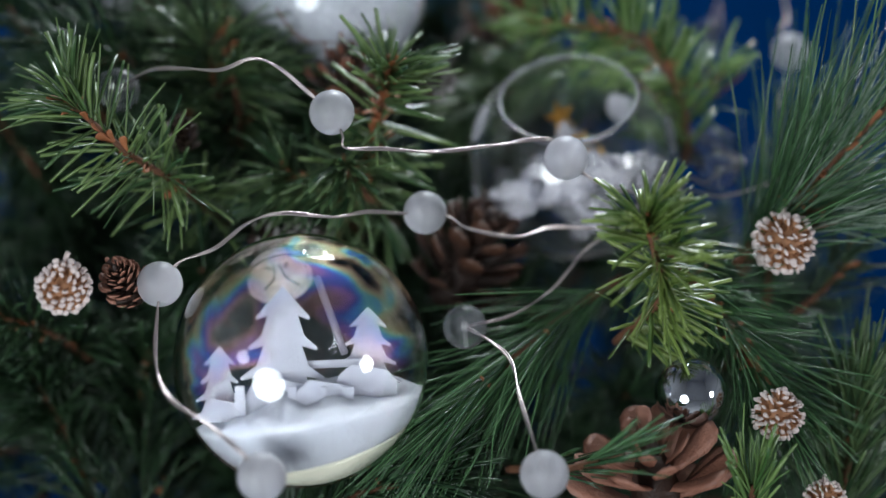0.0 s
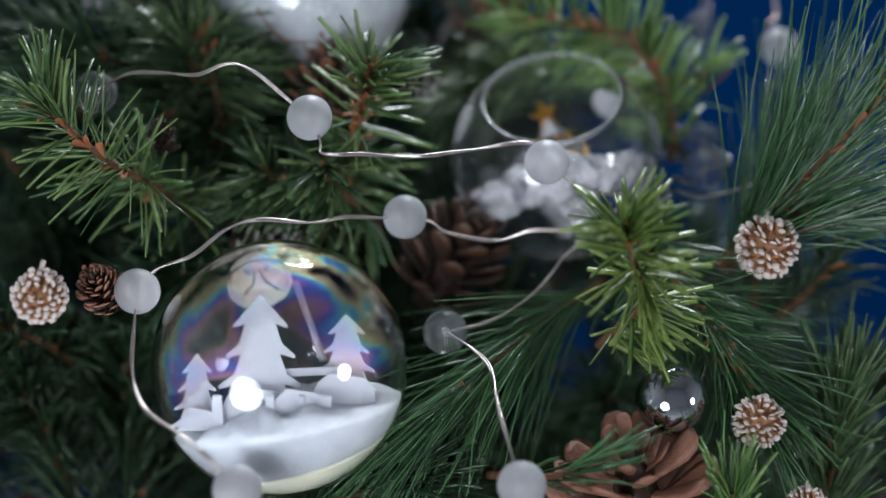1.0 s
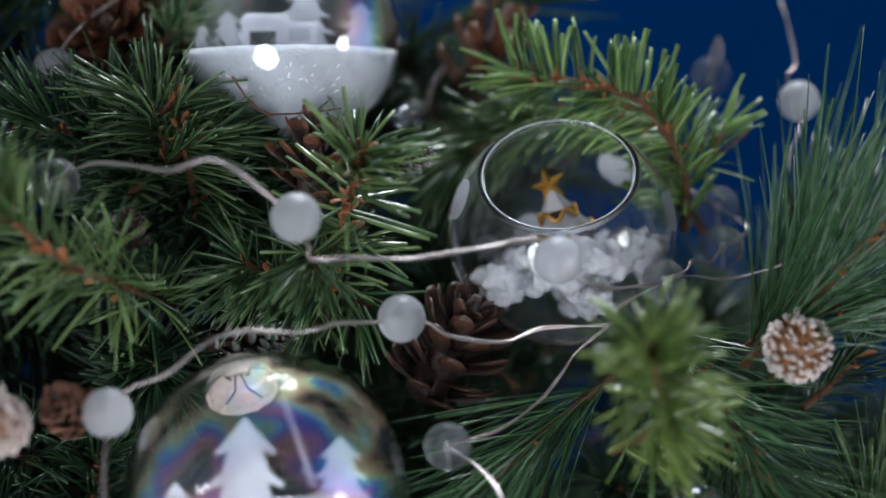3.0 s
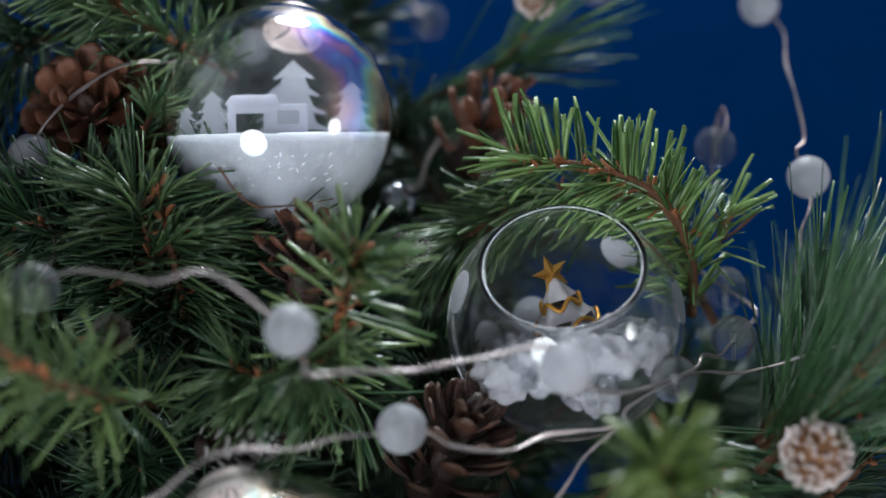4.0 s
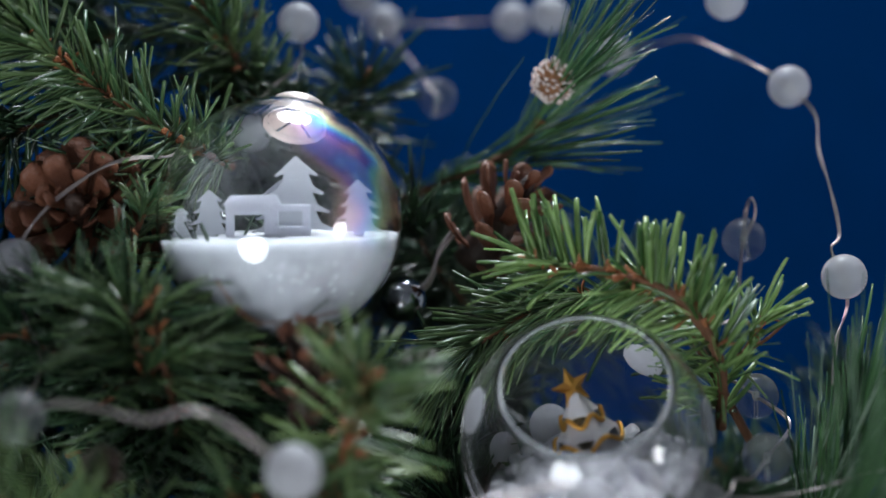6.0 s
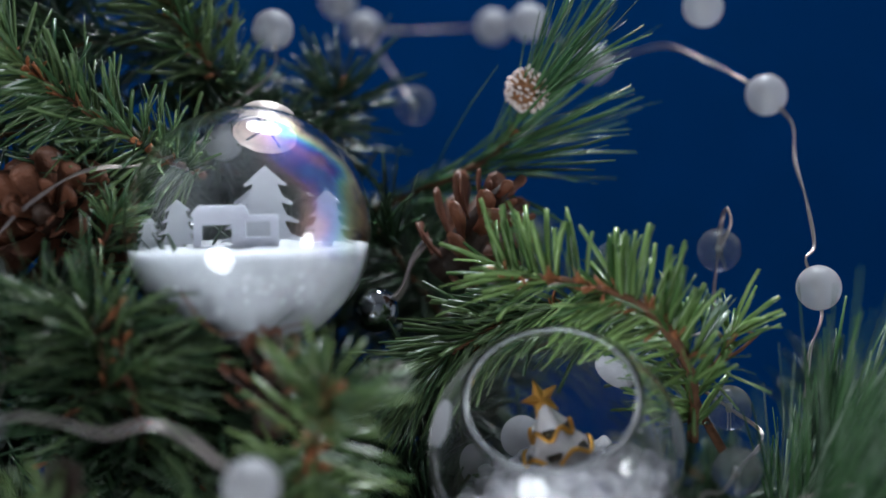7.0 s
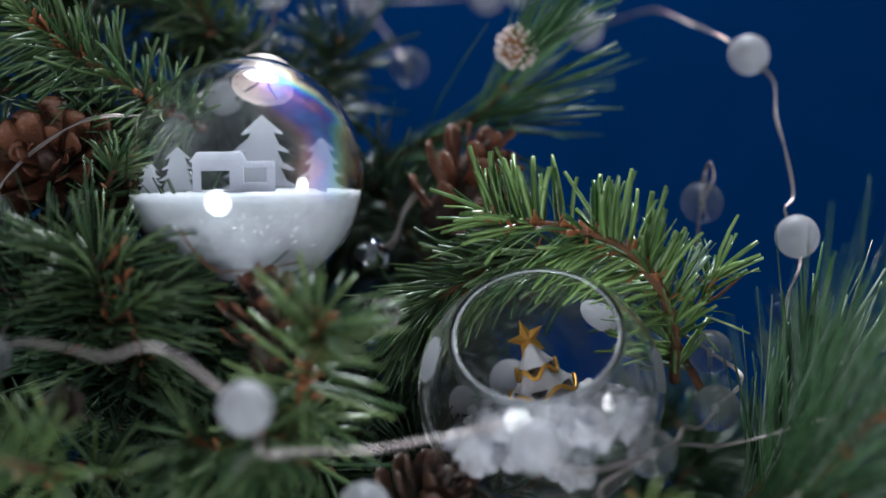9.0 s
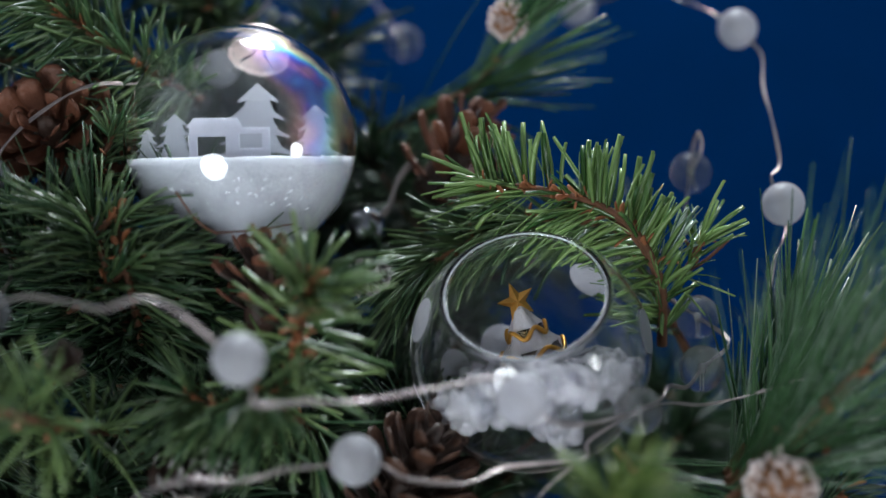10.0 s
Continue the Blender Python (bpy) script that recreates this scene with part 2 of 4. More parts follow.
def joined(pieces):
    verts, faces = [], []
    for v, f in pieces:
        o = len(verts)
        verts.extend(v)
        faces.extend(tuple(i + o for i in q) for q in f)
    return verts, faces


def sphere_data(radius, seg=24, rings=14, lo=0.0, hi=math.pi):
    """Part of a sphere about z from polar angle lo to hi."""
    verts, faces = [], []
    for i in range(rings + 1):
        a = lo + (hi - lo) * i / rings
        for k in range(seg):
            w = 2 * math.pi * k / seg
            verts.append((radius * math.sin(a) * math.cos(w), radius * math.sin(a) * math.sin(w), radius * math.cos(a)))
    for i in range(rings):
        for k in range(seg):
            faces.append((i * seg + k, (i + 1) * seg + k, (i + 1) * seg + (k + 1) % seg, i * seg + (k + 1) % seg))
    return verts, faces


def needle_mesh(name, base, way, length, width, thick, droop, mat, rng, blunt=0.75):
    """Many flat blades, each a bent four-sided bar."""
    n = len(base)
    way = way / np.linalg.norm(way, axis=1)[:, None]
    rnd = rng.normal(size=(n, 3))
    side = np.cross(way, rnd)
    side /= np.linalg.norm(side, axis=1)[:, None]
    nrm = np.cross(way, side)
    sag = rng.normal(size=(n, 3)) * 0.08 + np.array([0, 0, -droop])
    rings = []
    for u, w in ((0.0, 0.7), (0.35, 1.0), (0.7, 0.95), (1.0, blunt)):
        c = base + way * (length * u)[:, None] + sag * (length * u * u)[:, None]
        s = side * (width * w / 2)[:, None]
        h = nrm * (thick * w / 2)[:, None]
        rings += [c - s, c + h, c + s, c - h]
    v = np.stack(rings, axis=1).reshape(-1, 3)
    one = [(r * 4 + k, r * 4 + (k + 1) % 4, r * 4 + 4 + (k + 1) % 4, r * 4 + 4 + k) for r in range(3) for k in range(4)] + [(12, 13, 14, 15)]
    f = (np.array(one)[None] + 16 * np.arange(n)[:, None, None]).reshape(-1, 4)
    me = bpy.data.meshes.new(name)
    me.vertices.add(len(v))
    me.vertices.foreach_set("co", v.ravel())
    me.loops.add(f.size)
    me.loops.foreach_set("vertex_index", f.ravel().astype(np.int32))
    me.polygons.add(len(f))
    me.polygons.foreach_set("loop_start", np.arange(0, f.size, 4, dtype=np.int32))
    me.materials.append(mat)
    me.update(calc_edges=True)
    return me


def scale_mesh(name, length, width, thick, curl, mats, tip=0.0):
    """One cone scale: a spoon that thickens to its tip. It grows along x, its back faces z."""
    prof = ((0.0, 0.35, 0.6), (0.35, 0.6, 0.7), (0.7, 1.0, 1.0), (0.9, 0.92, 1.1), (1.0, 0.45, 0.7))
    verts, faces, slots = [], [], []
    for u, w, h in prof:
        z = curl * length * u * u
        x = u * length
        for s, e in ((-1, 0), (-0.5, 0.5), (0.5, 0.5), (1, 0), (0.5, -0.5), (-0.5, -0.5)):
            verts.append((x, s * width / 2 * w, z + e * thick * h))
    for r in range(4):
        for k in range(6):
            faces.append((r * 6 + k, r * 6 + (k + 1) % 6, r * 6 + 6 + (k + 1) % 6, r * 6 + 6 + k))
            slots.append(1 if tip and r >= (3 if tip > 1 else 2) else 0)
    faces.append(tuple(24 + k for k in range(6)))
    slots.append(1 if tip else 0)
    return mesh_of(name, verts, faces, mats, True, slots)


BRACT_ME = scale_mesh("bract", 0.0060, 0.0027, 0.0006, 0.3, [BRACT, BRACT])
SEED = [10]


def branch(points, count, length, mat, label, spread=(35, 65), width=0.0013, thick=0.0004, droop=0.1, lean=(0, 0, 0), stem=0.0016, bracts=12, start=0.05, tuft=0.25, blunt=0.75, pull=0.35):
    """A sprig: a stem through the points, blades round it that lean towards its tip, and papery bracts."""
    SEED[0] += 1
    rng = np.random.default_rng(SEED[0])
    line = spline(points, 10)
    root = Vector(line[0])
    line = line - line[0]
    ob = thing("pine_branch", Matrix.Translation(root), label, "branch", "pine branches")
    rad = np.linspace(stem, stem * 0.55, len(line))
    v, f = tube_data(line, rad, 7)
    part("stem", mesh_of("stem", v, f, [STEM]), ob)
    tan = np.gradient(line, axis=0)
    tan /= np.linalg.norm(tan, axis=1)[:, None]
    u = rng.uniform(start, 1, count)
    u[: int(count * tuft)] = rng.uniform(0.85, 1.0, int(count * tuft))
    pos = u * (len(line) - 1)
    i = np.minimum(pos.astype(int), len(line) - 2)
    frac = (pos - i)[:, None]
    base = line[i] * (1 - frac) + line[i + 1] * frac
    t = tan[i]
    rnd = rng.normal(size=(count, 3)) + np.array(lean) * 1.5
    out = rnd - t * np.sum(rnd * t, axis=1)[:, None]
    out /= np.linalg.norm(out, axis=1)[:, None]
    ang = np.radians(rng.uniform(spread[0], spread[1], count)) * np.where(u > 0.85, 0.75, 1.0)
    way = t * np.cos(ang)[:, None] + out * np.sin(ang)[:, None] + np.array(lean) * pull
    ln = length * rng.uniform(0.65, 1.12, count)
    me = needle_mesh("needles", base + out * stem * 0.7, way, ln, width * rng.uniform(0.75, 1.2, count), np.full(count, thick), droop, mat, rng, blunt)
    tagged(part("needles", me, ob), kind="stuff")
    for k in range(bracts):
        uu = rng.uniform(0.05, 1) ** 0.6
        ii = min(int(uu * (len(line) - 1)), len(line) - 2)
        side_way = Vector(rng.normal(size=3)) + Vector((0, -1.3, 0.2))
        m = Matrix.Translation(Vector(line[ii]) + side_way.normalized() * stem * 0.6) @ frame_to(side_way, Vector(tan[ii]) + 0.3 * Vector(rng.normal(size=3))) @ Matrix.Rotation(-0.6, 4, "Y") @ Matrix.Scale(rng.uniform(0.7, 1.25), 4)
        part("bract", BRACT_ME, ob, m=m)
    return ob


def pine_cone(place, axis, length, width, count, mat, label, opened=55, tip=None, size=1.0, x_hint=(1, 0, 0)):
    """An open cone: a core and scales that wind up it, wide below and closing at the tip."""
    ob = thing("pine_cone", Matrix.Translation(place) @ frame_to(axis, x_hint), label, "pine cone", "pine cones")
    path = [(0, 0, -length * 0.5 + length * k / 8) for k in range(9)]
    v, f = tube_data(path, [width * 0.16 * (1 - 0.8 * (k / 8) ** 2) for k in range(9)], 8)
    part("core", mesh_of("core", v, f, [CONE_DARK]), ob)
    me = scale_mesh("scale", width * 0.47 * size, width * 0.22 * size, width * 0.034, 0.20, [mat, tip or mat], 1.0 if tip else 0.0)
    rng = random.Random(SEED[0])
    SEED[0] += 1
    for k in range(count):
        u = (k + 0.5) / count
        grow = math.sin(math.pi * min(1, 0.25 + 0.78 * u)) ** 0.7 if u < 0.95 else 0.42
        tilt = 78 - opened * (1.2 - 0.85 * u) + rng.uniform(-8, 8)
        m = Matrix.Rotation(k * 2.39996 + rng.uniform(-0.12, 0.12), 4, "Z") @ Matrix.Translation((width * 0.06, 0, length * (-0.5 + 0.92 * u))) @ Matrix.Rotation(-radians(tilt), 4, "Y") @ Matrix.Rotation(rng.uniform(-0.15, 0.15), 4, "X") @ Matrix.Scale(grow * rng.uniform(0.92, 1.06), 4)
        part("scale", me, ob, m=m)
    return ob


def frosted_cone(place, radius, label, axis=(0.1, -0.8, 0.5)):
    """A small round cone of blunt tan pegs with white tips and a short stalk."""
    ob = thing("frosted_cone", Matrix.Translation(place) @ frame_to(axis), label, "cone", "frosted cones")
    v, f = sphere_data(radius * 0.66, 14, 9)
    part("core", mesh_of("core", v, f, [PEG]), ob)
    me = scale_mesh("peg", radius * 0.52, radius * 0.27, radius * 0.08, 0.12, [PEG, FROST], 1.0)
    rng = random.Random(SEED[0])
    SEED[0] += 1
    n = 125
    for k in range(n):
        z = 1 - 2 * (k + 0.5) / n
        a = k * 2.39996
        s = math.sqrt(1 - z * z)
        d = Vector((s * math.cos(a), s * math.sin(a), z))
        m = Matrix.Translation(d * radius * 0.52) @ frame_to(d, (0.2, 0.1, 1)) @ Matrix.Rotation(-math.pi / 2 + rng.uniform(-0.3, 0.3), 4, "Y") @ Matrix.Rotation(rng.uniform(-0.6, 0.6), 4, "X") @ Matrix.Scale(rng.uniform(0.85, 1.1), 4)
        part("peg", me, ob, m=m)
    v, f = tube_data([(0, radius * 0.6, 0), (radius * 0.1, radius * 1.0, 0.1 * radius), (radius * 0.2, radius * 1.25, radius * 0.15)], radius * 0.1, 6)
    part("stalk", mesh_of("stalk", v, f, [FROST]), ob)
    return ob


BEAD_ME = mesh_of("bead", *sphere_data(0.0076, 24, 16), [BEAD])
CLEAR_ME = mesh_of("clear_bead", *sphere_data(0.0076, 24, 16), [BEAD_CLEAR])
DIODE_ME = mesh_of("diode", *joined([tube_data([(0, 0, -0.0014), (0, 0, -0.0010), (0, 0, 0.0012), (0, 0, 0.0015)], [0.0006, 0.0011, 0.0011, 0.0005], 8), tube_data([(0.0004, 0, -0.0066), (0.0004, 0, -0.0012)], 0.00018, 5), tube_data([(-0.0004, 0, -0.0066), (-0.0004, 0, -0.0012)], 0.00018, 5)]), [DIODE])


def bead(place, turn=0, tilt=0, clear=False):
    label = "unlit clear frosted bead lamp on a silver wire" if clear else "unlit frosted pearl-white bead lamp on a silver wire"
    ob = thing("bead_lamp", Matrix.Translation(place) @ pose(0, 0, 0, tilt, 0, turn), label, "bead lamp", "string of bead lamps")
    part("bead", CLEAR_ME if clear else BEAD_ME, ob)
    part("diode", DIODE_ME, ob, "tiny yellowish diode")
    return ob


def wire(points, label="thin twisted silver wire of a lamp string", radius=0.00038):
    """Two strands twisted round each other along a smooth line."""
    line = spline(points, 14)
    tan = np.gradient(line, axis=0)
    tan /= np.linalg.norm(tan, axis=1)[:, None] + 1e-12
    a = np.cross(tan, (0.2, 0.9, 0.3))
    a /= np.linalg.norm(a, axis=1)[:, None]
    b = np.cross(tan, a)
    run = np.r_[0, np.cumsum(np.linalg.norm(np.diff(line, axis=0), axis=1))]
    ph = run / 0.055 * 2 * math.pi
    off = radius * 0.95 * (np.cos(ph)[:, None] * a + np.sin(ph)[:, None] * b)
    root = Vector(line[0])
    ob = thing("lamp_wire", Matrix.Translation(root), label, "wire", "string of bead lamps")
    for sgn in (1, -1):
        v, f = tube_data(line + sgn * off - line[0], radius, 5)
        part("strand", mesh_of("strand", v, f, [WIRE]), ob)
    return ob


def glass_shell(name, radius, thick, hole, mat, parent):
    """A hollow glass ball about z with a round opening of the polar angle hole at the top."""
    v1, f1 = sphere_data(radius, 64, 40, hole, math.pi - 0.01)
    v2, f2 = sphere_data(radius - thick, 64, 40, hole, math.pi - 0.01)
    n = len(v1)
    verts = v1 + v2
    faces = f1 + [tuple(i + n for i in q[::-1]) for q in f2]
    faces += [(k, (k + 1) % 64, n + (k + 1) % 64, n + k) for k in range(64)]
    e = 40 * 64
    faces += [tuple(e + k for k in range(64))[::-1], tuple(n + e + k for k in range(64))]
    ob = part(name, mesh_of(name, verts, faces, [mat]), parent)
    ob.visible_shadow = False
    return ob


def plate(name, outline, thick, parent, m, mat=None):
    """A flat cut-out of some thickness that stands in the xz plane."""
    n = len(outline)
    verts = [(x, -thick / 2, z) for x, z in outline] + [(x, thick / 2, z) for x, z in outline]
    faces = [tuple(range(n)), tuple(range(2 * n - 1, n - 1, -1))] + [(k, (k + 1) % n, n + (k + 1) % n, n + k)[::-1] for k in range(n)]
    return part(name, mesh_of(name, verts, faces, [mat or PAPER], False), parent, m=m)


def fir_outline(width, height, tiers=4):
    """Half outline of a stepped fir tree with drooping tips, mirrored."""
    half = [(0.0, height)]
    step = height / (tiers + 0.3)
    for k in range(tiers):
        w = width / 2 * (0.40 + 0.60 * (k + 1) / tiers)
        low = height - step * (k + 1)
        half += [(w * 0.62, low + step * 0.36), (w, low - step * 0.02), (w * 0.97, low - step * 0.12), (w * 0.56, low + step * 0.02)]
    half += [(width * 0.10, half[-1][1]), (width * 0.10, -height * 0.1)]
    return half + [(-x, z) for x, z in half[::-1] if x > 0]


def snow_fill(radius, level, parent, mat, bumpy=0.0012, name="snow", mound=0.0):
    """What lies loose in the ball up to a level."""
    lo = math.acos(level / radius)
    verts, faces = sphere_data(radius, 48, 20, lo, math.pi - 0.02)
    e = 20 * 48
    faces.append(tuple(e + k for k in range(48))[::-1])
    rng = random.Random(5)
    rings = 7
    prev = list(range(48))
    r0 = radius * math.sin(lo)
    for i in range(1, rings):
        o = len(verts)
        for k in range(48):
            w = 2 * math.pi * k / 48
            x, y = r0 * (1 - i / rings) * math.cos(w), r0 * (1 - i / rings) * math.sin(w)
            heap = mound * (1 - (1 - i / rings) ** 4) * (0.6 + noise.noise(Vector((x, y, 0.3)) * 90))
            verts.append((x, y, level + heap + rng.uniform(-bumpy, bumpy)))
        faces += [(prev[k], o + k, o + (k + 1) % 48, prev[(k + 1) % 48])[::-1] for k in range(48)]
        prev = [o + k for k in range(48)]
    faces.append(tuple(prev))
    return part(name, mesh_of(name, verts, faces, [mat]), parent)


def ball_cap(radius, parent):
    """The neck, the cap and its wire loop on top of a ball."""
    prof = [(0.0, 0.0), (0.2, 0.0), (0.235, -0.01), (0.245, -0.05), (0.245, -0.16), (0.27, -0.2)]
    seg = 24
    verts, faces = [], []
    for r, z in prof:
        for k in range(seg):
            w = 2 * math.pi * k / seg
            q = 1 + (0.03 if k % 2 else 0) * (z < -0.02)
            verts.append((max(r, 0.002) * q * radius * math.cos(w), max(r, 0.002) * q * radius * math.sin(w), radius * (1.12 + z)))
    for i in range(len(prof) - 1):
        for k in range(seg):
            faces.append((i * seg + k, (i + 1) * seg + k, (i + 1) * seg + (k + 1) % seg, i * seg + (k + 1) % seg))
    cap = part("cap", mesh_of("cap", verts, faces, [CAPMETAL]), parent, "pearly metal cap")
    loop = [(radius * 0.1 * math.cos(a), 0, radius * (1.15 + 0.1 * math.sin(a))) for a in np.linspace(-0.9, math.pi + 0.9, 18)]
    v, f = tube_data(loop, radius * 0.014, 6)
    part("loop", mesh_of("loop", v, f, [SILVER]), cap)
    prong = [(0.02 * radius, 0, 1.1 * radius), (0.05 * radius, 0, 0.95 * radius), (0.14 * radius, 0.02 * radius, 0.84 * radius)]
    for s in (1, -1):
        v, f = tube_data([(s * a, s * b, c) for a, b, c in prong], radius * 0.012, 5)
        part("prong", mesh_of("prong", v, f, [SILVER]), cap)


# ---- the place ----
def slab(name, size, at, mat, label, category):
    bm = bmesh.new()
    bmesh.ops.create_cube(bm, size=1.0, matrix=Matrix.Diagonal((*size, 1)))
    me = bpy.data.meshes.new(name)
    bm.to_mesh(me)
    bm.free()
    me.materials.append(mat)
    ob = new(name, me)
    ob.location = at
    return tagged(ob, label, category, kind="structure")


slab("backdrop", (3.2, 0.02, 3.0), (0.2, 0.62, 0.7), WALLPAINT, "matt deep blue paper backdrop behind the greenery", "backdrop")
slab("table", (1.2, 0.74, 0.03), (0.0, 0.22, -0.245), TABLE, "dark table top under the greenery", "table")
slab("floor", (3.2, 3.2, 0.02), (0.2, -0.97, -0.95), ROOM, "plain grey floor", "floor")
slab("wall_left", (0.02, 3.2, 3.2), (-1.4, -0.98, 0.66), ROOM, "plain grey wall", "wall")
slab("wall_right", (0.02, 3.2, 3.2), (1.8, -0.98, 0.66), ROOM, "plain grey wall", "wall")
slab("wall_back", (3.2, 0.02, 3.2), (0.2, -2.57, 0.66), ROOM, "plain grey wall", "wall")
slab("ceiling", (3.2, 3.2, 0.02), (0.2, -0.97, 2.26), ROOM, "plain grey ceiling", "ceiling")

# ---- glass balls ----


def snow_scene_ball(place, axis, radius, x_hint, label, kind_of):
    ob = thing("glass_ball", Matrix.Translation(place) @ frame_to(axis, x_hint), label, "ornament", "glass balls")
    local = frame_to(axis, x_hint).to_3x3().inverted()
    if kind_of == "trees":
        sides = [(tuple(local @ Vector((0.45, -0.60, 0.66))), 0.82), (tuple(local @ Vector((-0.74, -0.55, 0.38))), 0.80)]
        coat = glass_material("strong_iridescent_glass", tuple(local @ Vector((-0.05, -0.99, -0.05))), sides, (0.36, 0.84), 0.24, 1.5)
    else:
        sides = [(tuple(local @ Vector((0.72, -0.52, 0.46))), 0.83)]
        coat = glass_material("iridescent_glass", tuple(local @ Vector((0.0, -1.0, 0.0))), sides, (0.46, 0.84), 0.28, 0.80)
    glass_shell("glass", radius, 0.0007, 0.24, coat, ob)
    ball_cap(radius, ob)
    r = radius
    up = (Matrix.Translation(place) @ frame_to(axis, x_hint)).inverted() @ Matrix.Translation(place) @ pose(0, 0, 0, 0, 0, -8)
    if kind_of == "trees":
        snow_fill(r - 0.0010, -0.38 * r, ob, PEARL, 0.0010, mound=0.006).matrix_local = up @ pose(0, 0, 0, 4, -10, 0)
        disc = snow_fill(r - 0.0009, -0.62 * r, ob, FOAM, 0.0, "base_disc")
        tagged(disc, "cream foam disc").matrix_local = up @ pose(0, 0, 0, 14, -14, 0)
        plate("tree_cutout", fir_outline(0.76 * r, 1.00 * r), 0.0014, ob, up @ pose(-0.12 * r, -0.22 * r, -0.42 * r, 0, 0, 4))
        plate("tree_cutout", fir_outline(0.42 * r, 0.60 * r), 0.0014, ob, up @ pose(-0.62 * r, -0.16 * r, -0.48 * r, 0, 0, 12))
        plate("tree_cutout", fir_outline(0.52 * r, 0.62 * r), 0.0014, ob, up @ pose(0.53 * r, -0.08 * r, -0.20 * r, 0, 0, -8))
        for x, w, h, y, top in ((-0.14, 0.56, 0.46, -0.34, -0.14), (-0.58, 0.34, 0.16, -0.30, -0.30), (0.52, 0.50, 0.30, -0.30, -0.04), (0.20, 0.46, 0.40, -0.40, -0.15)):
            plate("drift_sheet", [(-w / 2 * r, -h * r), (w / 2 * r, -h * r), (w * 0.48 * r, -0.10 * r), (w * 0.34 * r, -0.02 * r), (w * 0.1 * r, 0), (-w * 0.2 * r, 0.02 * r), (-w * 0.38 * r, -0.05 * r), (-w * 0.48 * r, -0.16 * r)], 0.0010, ob, up @ pose(x * r, y * r, top * r, 6, 0, 3))
        plate("fence_strip", [(0.05 * r, 0), (0.5 * r, 0.02 * r), (0.5 * r, 0.08 * r), (0.05 * r, 0.06 * r)], 0.0012, ob, up @ pose(0, -0.16 * r, -0.06 * r, 0, 0, 0))
        for x, w, h in ((-0.02, 0.09, 0.42), (0.22, 0.06, 0.36), (0.40, 0.12, 0.4), (-0.42, 0.1, 0.3)):
            plate("fence_post", [(-w / 2 * r, -h * r), (w / 2 * r, -h * r), (w / 3 * r, 0.02 * r), (-w / 3 * r, 0.02 * r)], 0.0014, ob, up @ pose(x * r, -0.42 * r, -0.2 * r, 14, 0, 0))
        part("rod", mesh_of("rod", *tube_data([(0.10 * r, 0.2 * r, 0.66 * r), (0.34 * r, 0.02 * r, 0.05 * r)], 0.0013, 8), [RODMAT]), ob, m=up)
    else:
        snow_fill(r - 0.0009, -0.135 * r, ob, SNOW, 0.0005).matrix_local = up
        for wide, tall, x, y, turn in ((0.64, 0.66, 0.13, 0.16, 0), (0.50, 0.46, -0.02, 0.34, 8), (0.38, 0.40, -0.58, 0.08, 10), (0.42, 0.46, 0.64, 0.0, -6), (0.24, 0.27, -0.80, -0.02, 20)):
            plate("tree_cutout", fir_outline(wide * r, tall * r), 0.0010, ob, up @ pose(x * r, y * r, -0.145 * r, 0, 0, turn), ACETATE)
        w, h = 0.68 * r, 0.27 * r
        house = [((-w / 2, 0), (-w / 2, h), (-w * 0.40, h), (-w * 0.40, 0)), ((-0.05 * w, 0), (-0.05 * w, h), (0.12 * w, h), (0.12 * w, 0)), ((0.4 * w, 0), (0.4 * w, h), (w / 2, h), (w / 2, 0)),
                 ((-w * 0.40, h * 0.72), (-w * 0.40, h), (-0.05 * w, h), (-0.05 * w, h * 0.72)), ((0.12 * w, h * 0.8), (0.12 * w, h), (0.4 * w, h), (0.4 * w, h * 0.8)), ((0.12 * w, 0), (0.12 * w, h * 0.35), (0.4 * w, h * 0.35), (0.4 * w, 0)),
                 ((-w * 0.40, 0), (-w * 0.40, h * 0.12), (-0.05 * w, h * 0.12), (-0.05 * w, 0)), ((-0.54 * w, h), (-0.44 * w, h * 1.30), (0.10 * w, h * 1.30), (0.16 * w, h))]
        for q in house:
            plate("house_panel", list(q), 0.0012, ob, up @ pose(-0.08 * r, -0.14 * r, -0.145 * r, 0, 0, 3))
        rng = random.Random(4)
        grains = []
        for k in range(420):
            a, e = rng.gauss(0.08, 0.30), min(0.75, max(0.34, rng.gauss(0.50, 0.10)))
            d = Vector((math.sin(a) * math.cos(e), -math.cos(a) * math.cos(e), -math.sin(e))) * (r - 0.0012)
            way = Vector((rng.uniform(-1, 1), rng.uniform(-0.3, 0.3), rng.uniform(0.2, 1.4))).normalized() * rng.uniform(0.0008, 0.0022)
            grains.append(tube_data([tuple(d), tuple(d + way)], rng.uniform(0.00018, 0.00034), 4))
        v, f = joined(grains)
        tagged(part("snow_grains", mesh_of("snow_grains", v, f, [FLOCK]), ob, "fluffy clump of white flock", up), kind="stuff")
    return ob


PLACE_A = (-0.0657, -0.0580, -0.0850)
PLACE_C = (-0.0523, 0.0400, 0.0590)
PLACE_B = (0.0396, 0.0070, -0.0110)
snow_scene_ball(PLACE_A, (-0.17, 0.705, 0.689), 0.0423, (1, 0, 0.22), "clear iridescent glass ball with white fir cut-outs and snow", "trees")
snow_scene_ball(PLACE_C, (0.188, 0.528, 0.828), 0.0394, (1, 0, 0), "clear iridescent glass ball with a white cabin scene on snow", "cabin")


